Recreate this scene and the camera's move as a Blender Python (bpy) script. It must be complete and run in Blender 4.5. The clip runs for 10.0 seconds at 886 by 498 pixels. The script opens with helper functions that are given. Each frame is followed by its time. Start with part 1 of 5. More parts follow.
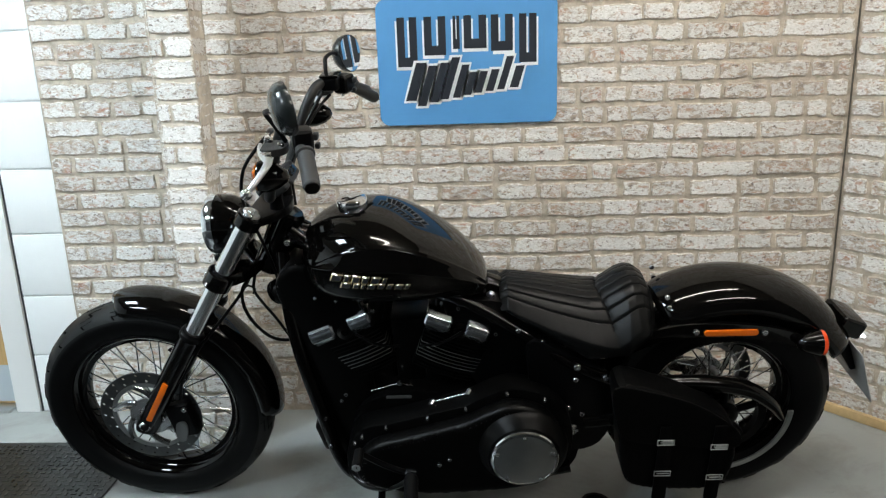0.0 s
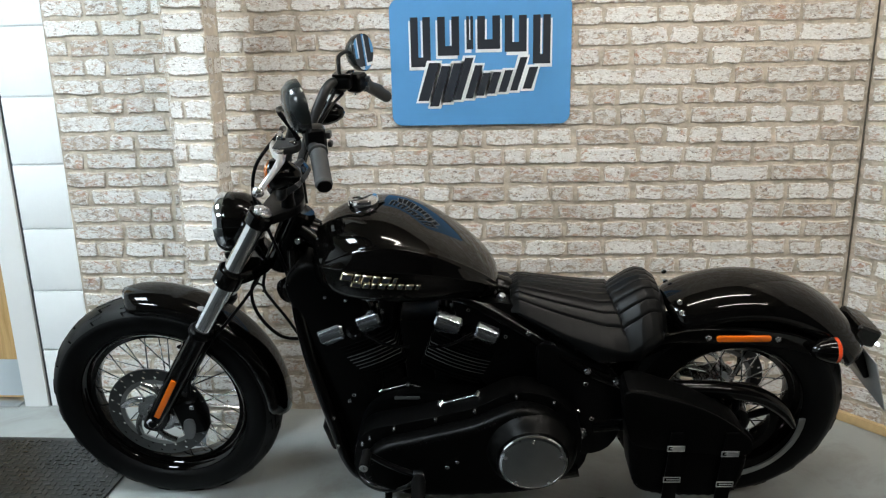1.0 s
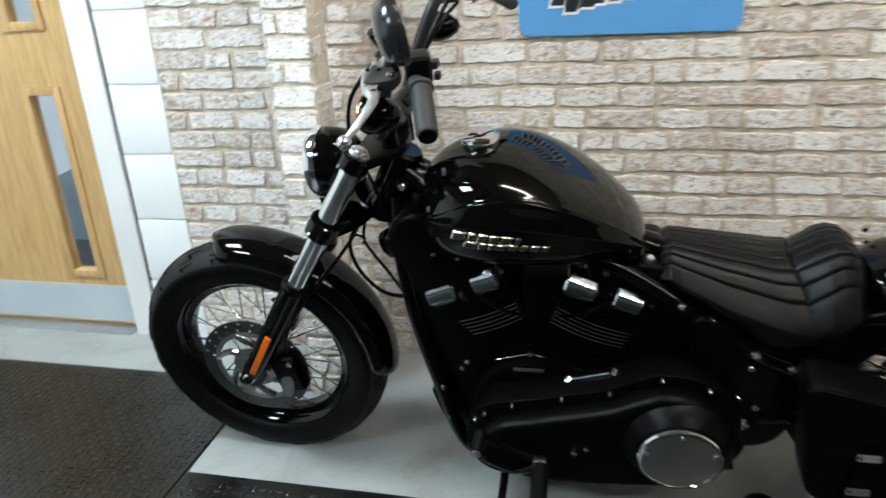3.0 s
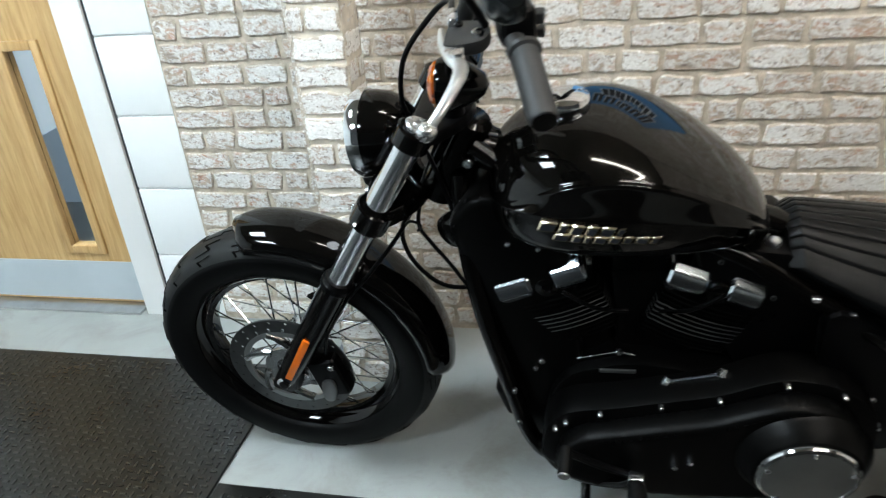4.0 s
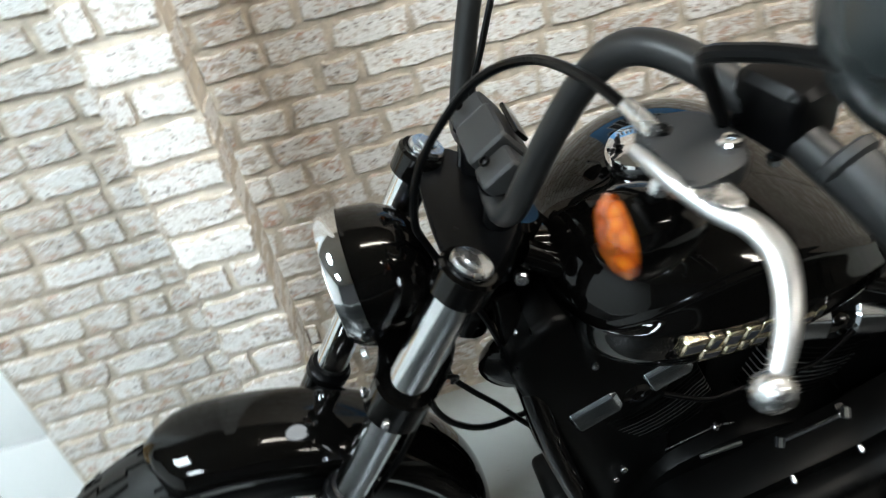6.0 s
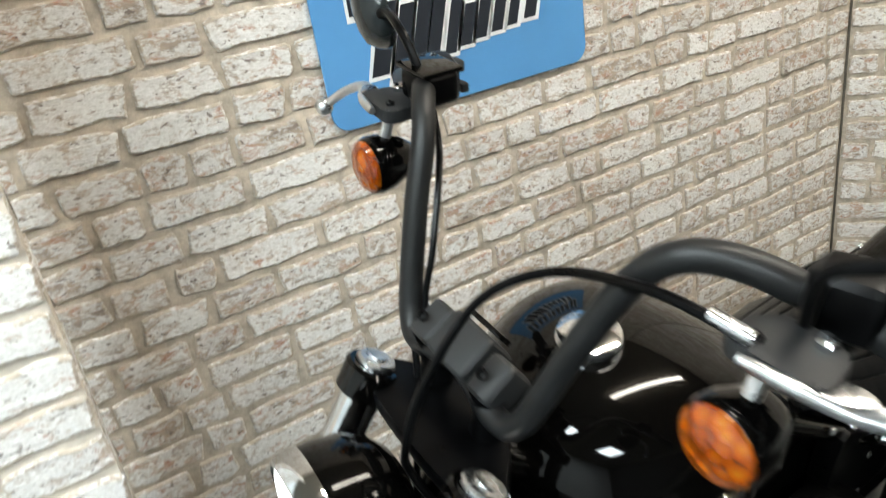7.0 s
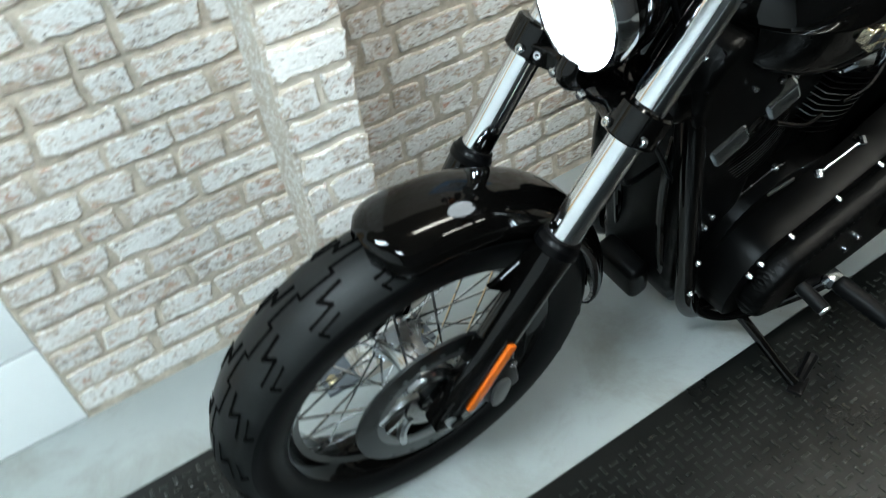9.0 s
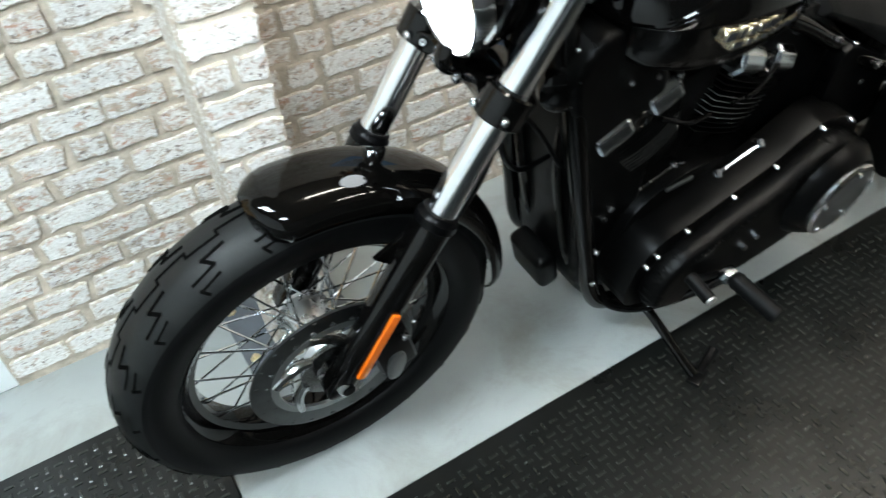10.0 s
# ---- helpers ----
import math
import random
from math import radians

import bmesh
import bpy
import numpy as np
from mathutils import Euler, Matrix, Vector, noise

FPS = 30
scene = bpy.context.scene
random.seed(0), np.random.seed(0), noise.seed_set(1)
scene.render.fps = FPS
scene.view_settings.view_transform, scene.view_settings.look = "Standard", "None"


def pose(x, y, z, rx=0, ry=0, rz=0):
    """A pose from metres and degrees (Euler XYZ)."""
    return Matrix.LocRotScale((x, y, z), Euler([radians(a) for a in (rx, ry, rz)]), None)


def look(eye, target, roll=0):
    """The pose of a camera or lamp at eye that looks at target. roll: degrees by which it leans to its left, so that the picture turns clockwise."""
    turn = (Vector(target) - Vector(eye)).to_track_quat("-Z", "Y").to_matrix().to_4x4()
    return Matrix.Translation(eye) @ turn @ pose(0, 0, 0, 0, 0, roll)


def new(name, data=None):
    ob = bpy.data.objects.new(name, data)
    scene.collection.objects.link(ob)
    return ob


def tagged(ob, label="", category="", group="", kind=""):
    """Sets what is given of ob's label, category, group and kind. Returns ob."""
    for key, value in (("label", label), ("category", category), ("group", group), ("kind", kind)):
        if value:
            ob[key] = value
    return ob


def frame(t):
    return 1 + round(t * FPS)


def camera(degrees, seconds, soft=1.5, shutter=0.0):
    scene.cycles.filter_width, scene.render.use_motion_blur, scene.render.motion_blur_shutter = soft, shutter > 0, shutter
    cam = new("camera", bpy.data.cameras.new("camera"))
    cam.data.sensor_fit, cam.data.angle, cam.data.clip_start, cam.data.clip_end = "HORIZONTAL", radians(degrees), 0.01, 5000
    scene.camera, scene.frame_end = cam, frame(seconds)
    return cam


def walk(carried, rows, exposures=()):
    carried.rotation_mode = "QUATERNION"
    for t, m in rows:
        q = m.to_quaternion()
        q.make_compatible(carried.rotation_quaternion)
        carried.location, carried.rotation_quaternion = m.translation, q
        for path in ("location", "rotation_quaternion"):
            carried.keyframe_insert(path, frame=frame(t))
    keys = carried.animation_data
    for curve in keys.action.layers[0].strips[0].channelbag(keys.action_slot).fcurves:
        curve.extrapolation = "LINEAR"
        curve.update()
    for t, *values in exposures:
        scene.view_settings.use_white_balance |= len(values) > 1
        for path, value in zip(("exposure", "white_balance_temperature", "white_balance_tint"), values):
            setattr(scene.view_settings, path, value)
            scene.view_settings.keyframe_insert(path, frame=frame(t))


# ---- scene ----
cam = camera(61.7, 10.0, soft=1.2, shutter=0.7)
PATH = [
    (0, (0.986, -2.05, 1.322), (0.88, -0.12, 0.808), -1.9),
    (0.5, (0.983, -2.047, 1.32), (0.877, -0.121, 0.79), -2.1),
    (1, (0.977, -2.041, 1.317), (0.85, -0.11, 0.808), -1.2),
    (1.5, (0.943, -2.024, 1.317), (0.832, -0.124, 0.705), -2.0),
    (2, (0.898, -1.991, 1.325), (0.8, -0.098, 0.689), -4.3),
    (2.5, (0.889, -1.872, 1.325), (0.694, -0.001, 0.647), -4.7),
    (3, (0.93, -1.676, 1.333), (0.483, 0.121, 0.579), -3.3),
    (3.2, (0.915, -1.618, 1.337), (0.43, 0.155, 0.55), -3.2),
    (4.3, (0.659, -1.314, 1.329), (0.247, 0.375, 0.342), -6.7),
    (4.5, (0.633, -1.257, 1.319), (0.212, 0.411, 0.3), -7.9),
    (5, (0.583, -1.019, 1.345), (0.173, 0.598, 0.241), -5.5),
    (5.2, (0.58, -0.963, 1.356), (0.23, 0.645, 0.22), -6.8),
    (6.3, (0.235, -0.837, 1.392), (0.629, 0.789, 0.296), -12.4),
    (6.5, (0.193, -0.813, 1.402), (0.771, 0.783, 0.344), -10.2),
    (6.7, (0.176, -0.787, 1.419), (0.878, 0.817, 0.451), -10.1),
    (7, (0.162, -0.721, 1.439), (1.014, 0.878, 0.592), -9.3),
    (7.3, (0.145, -0.66, 1.454), (1.017, 0.889, 0.537), -9.2),
    (7.5, (0.112, -0.659, 1.433), (1.038, 0.795, 0.42), -8.8),
    (7.8, (0.008, -0.685, 1.401), (1.011, 0.67, 0.324), -10.1),
    (8, (-0.099, -0.699, 1.367), (0.903, 0.612, 0.237), -12.3),
    (8.2, (-0.195, -0.713, 1.344), (0.768, 0.553, 0.132), -12.2),
    (8.5, (-0.268, -0.719, 1.342), (0.563, 0.58, 0.069), -12.4),
    (9, (-0.28, -0.788, 1.297), (0.382, 0.538, -0.046), -9.0),
    (9.5, (-0.229, -0.895, 1.289), (0.403, 0.474, -0.025), -5.9),
    (10, (-0.191, -0.95, 1.278), (0.497, 0.393, -0.034), -6.4),
]
EXPOSURES = [(0, -0.18, 6480, 10), (2, -0.20, 6480, 10), (3, 0.01, 6420, 9), (4.5, 0.04, 6430, 9), (5, 0.14, 6450, 9), (6.5, 0.07, 6600, 9), (7, 0.03, 6750, 9), (7.5, -0.21, 6750, 9),
             (8, 0.0, 6350, 7), (8.5, 0.18, 6180, 5), (9, 0.04, 6200, 4), (9.5, 0.08, 6380, 7), (10, 0.33, 6450, 8)]
walk(cam, [(t, look(eye, target, roll)) for t, eye, target, roll in PATH], EXPOSURES)

# ---- room dimensions (metres) ----
WALL_Y = 0.537        # back wall face
SIDE_X = 2.235        # side wall face
PAPER_X = -0.557      # where the brick facing ends and the painted blockwork begins
COURSE = 0.0655
CEIL = 2.75
BACK_Y = -4.6
LEFT_X = -2.9

world = bpy.data.worlds.new("world")
scene.world = world
world.use_nodes = True
world.node_tree.nodes["Background"].inputs[0].default_value = (0.6, 0.75, 1.0, 1)
world.node_tree.nodes["Background"].inputs[1].default_value = 0.05
scene.view_settings.exposure = 0.0


# ---- materials ----
def mat(name, color, rough=0.5, metal=0.0, coat=0.0, spec=0.5):
    m = bpy.data.materials.new(name)
    m.use_nodes = True
    b = m.node_tree.nodes["Principled BSDF"]
    b.inputs["Base Color"].default_value = (*color, 1)
    b.inputs["Roughness"].default_value = rough
    b.inputs["Metallic"].default_value = metal
    b.inputs["Coat Weight"].default_value = coat
    b.inputs["Coat Roughness"].default_value = 0.04
    b.inputs["Specular IOR Level"].default_value = spec
    return m


def nd(m, kind, **kw):
    n = m.node_tree.nodes.new(kind)
    for key, v in kw.items():
        n.inputs[key.replace("_", " ")].default_value = v
    return n


def ln(m, a, ao, b, bi):
    m.node_tree.links.new(a.outputs[ao], b.inputs[bi])


def ramp(m, stops):
    r = m.node_tree.nodes.new("ShaderNodeValToRGB")
    el = r.color_ramp.elements
    while len(el) < len(stops):
        el.new(0.5)
    for e, (p, c) in zip(el, stops):
        e.position, e.color = p, (*c, 1)
    return r


def mixc(m, blend="MIX", fac=0.5):
    n = m.node_tree.nodes.new("ShaderNodeMix")
    n.data_type, n.blend_type = "RGBA", blend
    n.inputs[0].default_value = fac
    return n


def vary(m, scale=8.0, amount=0.25, fine=90.0, bump=0.1, rough_amp=0.12, dist=0.002):
    """Two scales of tone, roughness and relief on a plain material, in object space."""
    b = m.node_tree.nodes["Principled BSDF"]
    col = tuple(b.inputs["Base Color"].default_value)
    rough = b.inputs["Roughness"].default_value
    tc = nd(m, "ShaderNodeTexCoord")
    n1 = nd(m, "ShaderNodeTexNoise", Scale=scale, Detail=5.0, Roughness=0.6)
    n2 = nd(m, "ShaderNodeTexNoise", Scale=fine, Detail=4.0, Roughness=0.6)
    ln(m, tc, "Object", n1, "Vector"), ln(m, tc, "Object", n2, "Vector")
    lo = tuple(c * (1 - amount) for c in col[:3])
    hi = tuple(min(1, c * (1 + amount)) for c in col[:3])
    r = ramp(m, [(0.3, lo), (0.7, hi)])
    ln(m, n1, "Fac", r, "Fac"), ln(m, r, "Color", b, "Base Color")
    mr = nd(m, "ShaderNodeMapRange")
    mr.inputs["To Min"].default_value, mr.inputs["To Max"].default_value = max(0.02, rough - rough_amp), min(1, rough + rough_amp)
    ln(m, n1, "Fac", mr, "Value"), ln(m, mr, "Result", b, "Roughness")
    if bump:
        bp = nd(m, "ShaderNodeBump", Strength=bump, Distance=dist)
        ln(m, n2, "Fac", bp, "Height"), ln(m, bp, "Normal", b, "Normal")
    return m


MORTAR = (0.50, 0.435, 0.355)


def brick_material(name, island, light_lift=0.0):
    """Whitewashed brick: pale lime over brown and rust, worn in patches, with mortar smeared over the arrises."""
    m = mat(name, (0.6, 0.55, 0.5), 0.88, spec=0.22)
    b = m.node_tree.nodes["Principled BSDF"]
    tc = nd(m, "ShaderNodeTexCoord")
    if island:
        rnd, out = nd(m, "ShaderNodeNewGeometry"), "Random Per Island"
    else:
        rnd, out = nd(m, "ShaderNodeObjectInfo"), "Random"
    off = nd(m, "ShaderNodeVectorMath")
    off.operation = "MULTIPLY_ADD"
    off.inputs[1].default_value = (37.0, 21.0, 53.0)
    ln(m, rnd, out, off, 0), ln(m, tc, "Object", off, 2)
    stretch = nd(m, "ShaderNodeMapping")
    stretch.inputs["Scale"].default_value = (0.8, 1.0, 1.5)
    ln(m, off, 0, stretch, "Vector")
    big = nd(m, "ShaderNodeTexNoise", Scale=44.0, Detail=6.0, Roughness=0.66, Distortion=0.7)
    fine = nd(m, "ShaderNodeTexNoise", Scale=150.0, Detail=4.0, Roughness=0.65)
    rust = nd(m, "ShaderNodeTexNoise", Scale=24.0, Detail=4.0, Roughness=0.6)
    pit = nd(m, "ShaderNodeTexNoise", Scale=75.0, Detail=3.0, Roughness=0.6, Distortion=0.5)
    for n in (big, fine, rust, pit):
        ln(m, stretch, "Vector", n, "Vector")
    under = ramp(m, [(0.36, (0.33, 0.27, 0.225)), (0.52, (0.50, 0.405, 0.32)), (0.60, (0.50, 0.33, 0.245)), (0.68, (0.44, 0.235, 0.165))])
    ln(m, rust, "Fac", under, "Fac")
    lime = ramp(m, [(0.32, (0.60 + light_lift, 0.575 + light_lift, 0.54 + light_lift)), (0.62, (0.79 + light_lift, 0.775 + light_lift, 0.75 + light_lift))])
    ln(m, fine, "Fac", lime, "Fac")
    add = nd(m, "ShaderNodeMath")
    add.operation = "MULTIPLY_ADD"
    add.inputs[1].default_value = 0.28
    ln(m, fine, "Fac", add, 0), ln(m, big, "Fac", add, 2)
    shift = nd(m, "ShaderNodeMath")
    shift.operation = "MULTIPLY_ADD"
    shift.inputs[1].default_value = 0.11
    ln(m, rnd, out, shift, 0), ln(m, add, 0, shift, 2)
    wear = ramp(m, [(0.570 - light_lift, (0, 0, 0)), (0.715 - light_lift, (1, 1, 1))])
    ln(m, shift, 0, wear, "Fac")
    mx = mixc(m)
    ln(m, wear, "Color", mx, 0), ln(m, under, "Color", mx, 6), ln(m, lime, "Color", mx, 7)
    # small dark pits
    hole = ramp(m, [(0.335, (0.85, 0.85, 0.85)), (0.385, (0, 0, 0))])
    ln(m, pit, "Fac", hole, "Fac")
    px = mixc(m)
    px.inputs[7].default_value = (0.20, 0.16, 0.14, 1)
    ln(m, hole, "Color", px, 0), ln(m, mx, 2, px, 6)
    tone = nd(m, "ShaderNodeHueSaturation", Saturation=1.0)
    val = nd(m, "ShaderNodeMapRange")
    val.inputs["To Min"].default_value, val.inputs["To Max"].default_value = 0.88, 1.06
    ln(m, rnd, out, val, "Value"), ln(m, val, "Result", tone, "Value")
    ln(m, px, 2, tone, "Color")
    # slurry of mortar over the edges, with a ragged outline
    rim = nd(m, "ShaderNodeAttribute")
    rim.attribute_name = "inset"
    rag = nd(m, "ShaderNodeMath")
    rag.operation = "MULTIPLY_ADD"
    rag.inputs[1].default_value = 1.7
    ln(m, pit, "Fac", rag, 0), ln(m, rim, "Fac", rag, 2)
    smear = ramp(m, [(0.78, (1, 1, 1)), (1.08, (0, 0, 0))])
    ln(m, rag, 0, smear, "Fac")
    sx = mixc(m)
    sx.inputs[7].default_value = (*MORTAR, 1)
    ln(m, smear, "Color", sx, 0), ln(m, tone, "Color", sx, 6), ln(m, sx, 2, b, "Base Color")
    bp = nd(m, "ShaderNodeBump", Strength=0.55, Distance=0.005)
    ln(m, add, 0, bp, "Height"), ln(m, bp, "Normal", b, "Normal")
    return m


M = {}
M["brick"] = brick_material("whitewashed_brick", False)
# Paler limewash on the post paints in the stronger light it catches.
M["brick_post"] = brick_material("lit_whitewashed_brick", False, 0.06)
M["plaster"] = vary(mat("smooth_render", (0.62, 0.56, 0.475), 0.9, spec=0.2), 22, 0.22, 120, 0.3, 0.05, 0.002)
M["brick_far"] = brick_material("whitewashed_brick_joined", True)
M["mortar"] = vary(mat("mortar", MORTAR, 0.95, spec=0.2), 26, 0.34, 160, 0.5, 0.03, 0.003)
M["white"] = vary(mat("white_masonry_paint", (0.80, 0.82, 0.82), 0.55), 3, 0.04, 120, 0.25, 0.1, 0.002)
M["gloss_white"] = vary(mat("gloss_white_paint", (0.80, 0.80, 0.79), 0.3), 4, 0.03, 60, 0.05, 0.08)
M["dark_wall"] = vary(mat("charcoal_wall_paint", (0.05, 0.05, 0.052), 0.8, spec=0.2), 2, 0.1, 60, 0.1)
M["joint"] = vary(mat("corner_gap_shade", (0.13, 0.115, 0.095), 0.9, spec=0.1), 6, 0.2, 80, 0.2)
M["ceiling"] = vary(mat("ceiling_paint", (0.26, 0.24, 0.205), 0.9), 2, 0.04, 40, 0.1)
M["floor"] = vary(mat("grey_floor_paint", (0.31, 0.33, 0.325), 0.46), 2.2, 0.12, 70, 0.12, 0.14, 0.002)
fm = M["floor"]
fb = fm.node_tree.nodes["Principled BSDF"]
old = fb.inputs["Base Color"].links[0].from_node
ftc = nd(fm, "ShaderNodeTexCoord")
fs = nd(fm, "ShaderNodeTexNoise", Scale=3.4, Detail=9.0, Roughness=0.68, Distortion=0.7)
fk = nd(fm, "ShaderNodeTexNoise", Scale=26.0, Detail=4.0, Roughness=0.7)
ln(fm, ftc, "Object", fs, "Vector"), ln(fm, ftc, "Object", fk, "Vector")
fr = ramp(fm, [(0.50, (0, 0, 0)), (0.74, (0.75, 0.75, 0.75))])
fd = ramp(fm, [(0.70, (0, 0, 0)), (0.76, (0.7, 0.7, 0.7))])
ln(fm, fs, "Fac", fr, "Fac"), ln(fm, fk, "Fac", fd, "Fac")
f1, f2 = mixc(fm), mixc(fm)
f1.inputs[7].default_value, f2.inputs[7].default_value = (0.20, 0.195, 0.17, 1), (0.07, 0.07, 0.065, 1)
ln(fm, fr, "Color", f1, 0), ln(fm, old, "Color", f1, 6), ln(fm, fd, "Color", f2, 0), ln(fm, f1, 2, f2, 6), ln(fm, f2, 2, fb, "Base Color")
M["mat"] = vary(mat("black_rubber_matting", (0.0034, 0.0040, 0.0037), 0.30, spec=0.5), 6, 0.25, 140, 0.35, 0.1, 0.002)
# Ribs are lighter than the sheet: their sheen is put into the colour.
M["mat_rib"] = vary(mat("lit_rubber_tread", (0.0120, 0.0132, 0.0112), 0.28, spec=0.7), 6, 0.3, 140, 0.3, 0.1, 0.002)
M["bag"] = vary(mat("oiled_black_leather", (0.0018, 0.0018, 0.0018), 0.45, spec=0.06), 16, 0.2, 300, 0.3, 0.08, 0.001)
M["cast"] = vary(mat("bead_polished_casting", (0.68, 0.69, 0.70), 0.32, 0.95), 30, 0.1, 250, 0.06, 0.08)
M["oak"] = mat("oak_veneer", (0.55, 0.34, 0.14), 0.42)
M["kick"] = vary(mat("grey_kick_plate", (0.42, 0.47, 0.5), 0.4), 4, 0.05, 50, 0.05)
M["alu"] = vary(mat("brushed_aluminium", (0.62, 0.62, 0.62), 0.32, 1.0), 14, 0.1, 200, 0.05, 0.08)
M["softwood"] = vary(mat("pine_batten", (0.56, 0.40, 0.2), 0.65), 12, 0.2, 80, 0.2)
M["blue"] = vary(mat("sky_blue_board", (0.10, 0.305, 0.60), 0.35), 5, 0.05, 60, 0.04)
M["navy"] = mat("charcoal_print", (0.018, 0.022, 0.03), 0.4)
M["print_white"] = mat("white_print", (0.8, 0.82, 0.83), 0.4)
M["steel_plate"] = vary(mat("painted_steel_plate", (0.09, 0.10, 0.115), 0.45), 18, 0.2, 90, 0.1)
M["brass"] = vary(mat("zinc_bolt", (0.62, 0.52, 0.33), 0.35, 1.0), 40, 0.15, 200, 0.05)
M["gloss"] = vary(mat("gloss_black_paint", (0.0014, 0.0013, 0.0012), 0.05, coat=0.14, spec=0.22), 10, 0.2, 300, 0.0, 0.03)
M["satin"] = vary(mat("satin_black_metal", (0.0018, 0.0018, 0.0020), 0.30, spec=0.12), 18, 0.25, 350, 0.06, 0.07, 0.001)
M["crinkle"] = vary(mat("wrinkle_black_casting", (0.0016, 0.0016, 0.0016), 0.34, spec=0.09), 20, 0.2, 420, 0.2, 0.06, 0.001)
M["chrome"] = vary(mat("chrome", (0.78, 0.80, 0.82), 0.07, 1.0), 25, 0.04, 300, 0.0, 0.03)
M["polished"] = vary(mat("polished_aluminium", (0.72, 0.73, 0.74), 0.27, 1.0), 25, 0.08, 250, 0.03, 0.06)
M["disc"] = vary(mat("brake_disc_steel", (0.10, 0.105, 0.105), 0.38, 1.0), 30, 0.15, 300, 0.05, 0.08)
M["carrier"] = vary(mat("polished_disc_carrier", (0.36, 0.37, 0.37), 0.20, 1.0), 30, 0.2, 250, 0.05, 0.06)
M["rubber"] = vary(mat("tyre_rubber", (0.0032, 0.0033, 0.0035), 0.46, spec=0.10), 14, 0.25, 250, 0.15, 0.08, 0.001)
M["tread_rubber"] = vary(mat("worn_tyre_tread", (0.0065, 0.0072, 0.0072), 0.48, spec=0.25), 18, 0.35, 250, 0.25, 0.1, 0.001)
M["bolt"] = vary(mat("zinc_plated_bolt", (0.66, 0.67, 0.68), 0.24, 1.0), 60, 0.1, 300, 0.0, 0.06)
M["bar"] = vary(mat("satin_bar_coating", (0.010, 0.0105, 0.011), 0.42, spec=0.35), 18, 0.25, 350, 0.06, 0.07, 0.001)
M["bright"] = vary(mat("bright_machined_alloy", (0.60, 0.64, 0.68), 0.17, 1.0), 40, 0.04, 300, 0.0, 0.04)
M["groove"] = mat("tyre_groove_shade", (0.0012, 0.0012, 0.0012), 0.9, spec=0.05)
M["grip"] = vary(mat("grip_rubber", (0.015, 0.016, 0.017), 0.55), 20, 0.15, 300, 0.15, 0.06, 0.001)
M["leather"] = vary(mat("black_leather", (0.0036, 0.0038, 0.0040), 0.33, spec=0.16), 16, 0.2, 380, 0.35, 0.08, 0.001)
M["derby"] = vary(mat("satin_grey_cover", (0.27, 0.28, 0.28), 0.36, 0.9), 14, 0.08, 300, 0.06, 0.06)
M["amber"] = mat("amber_lens", (0.95, 0.25, 0.006), 0.12, coat=0.6)
am = M["amber"]
av = nd(am, "ShaderNodeTexVoronoi", Scale=75.0)
at_ = nd(am, "ShaderNodeTexCoord")
ab = nd(am, "ShaderNodeBump", Strength=0.9, Distance=0.004)
# Ramp paints facet glints and dark troughs into the amber colour.
ar = ramp(am, [(0.0, (0.98, 0.36, 0.012)), (0.35, (0.85, 0.20, 0.006)), (0.75, (0.48, 0.07, 0.002))])
ln(am, at_, "Object", av, "Vector"), ln(am, av, "Distance", ab, "Height"), ln(am, ab, "Normal", am.node_tree.nodes["Principled BSDF"], "Normal")
ln(am, av, "Distance", ar, "Fac"), ln(am, ar, "Color", am.node_tree.nodes["Principled BSDF"], "Base Color")
M["amber"].node_tree.nodes["Principled BSDF"].inputs["Transmission Weight"].default_value = 0.55
M["reflector"] = mat("amber_reflector", (0.74, 0.145, 0.006), 0.25, coat=0.5)
M["red_lens"] = mat("red_orange_lens", (0.75, 0.07, 0.015), 0.15, coat=0.6)
M["gold"] = vary(mat("gold_badge", (0.66, 0.58, 0.42), 0.22, 1.0), 60, 0.4, 300, 0.1)
M["plate_grey"] = vary(mat("number_plate_back", (0.38, 0.39, 0.39), 0.5), 9, 0.08, 90, 0.05)
M["mirror_shell"] = vary(mat("dark_mirror_shell", (0.018, 0.022, 0.023), 0.22, spec=0.5), 12, 0.2, 200, 0.0, 0.06)
M["mirror"] = mat("mirror_glass", (0.85, 0.87, 0.88), 0.02, 1.0)


def emit(name, color, strength):
    m = bpy.data.materials.new(name)
    m.use_nodes = True
    b = m.node_tree.nodes["Principled BSDF"]
    b.inputs["Base Color"].default_value = (*color, 1)
    b.inputs["Emission Color"].default_value = (*color, 1)
    b.inputs["Emission Strength"].default_value = strength
    return m


TUBE_POWER, PANEL_POWER = 66.0, 76.0
M["tube"] = emit("batten_diffuser", (1.0, 0.955, 0.87), TUBE_POWER)
M["panel"] = emit("daylight_panel", (0.80, 0.93, 1.0), PANEL_POWER)
M["beam"] = emit("headlamp_beam", (0.9, 0.96, 1.0), 14.0)
M["led"] = emit("white_led", (0.85, 0.95, 1.0), 6.0)
# Hall sheets glow on their own in place of daylight in the hall.
M["hall"] = emit("glowing_hall", (0.62, 0.74, 0.84), 0.55)
M["hall_dark"] = emit("glowing_hall_carpet", (0.20, 0.27, 0.34), 0.5)

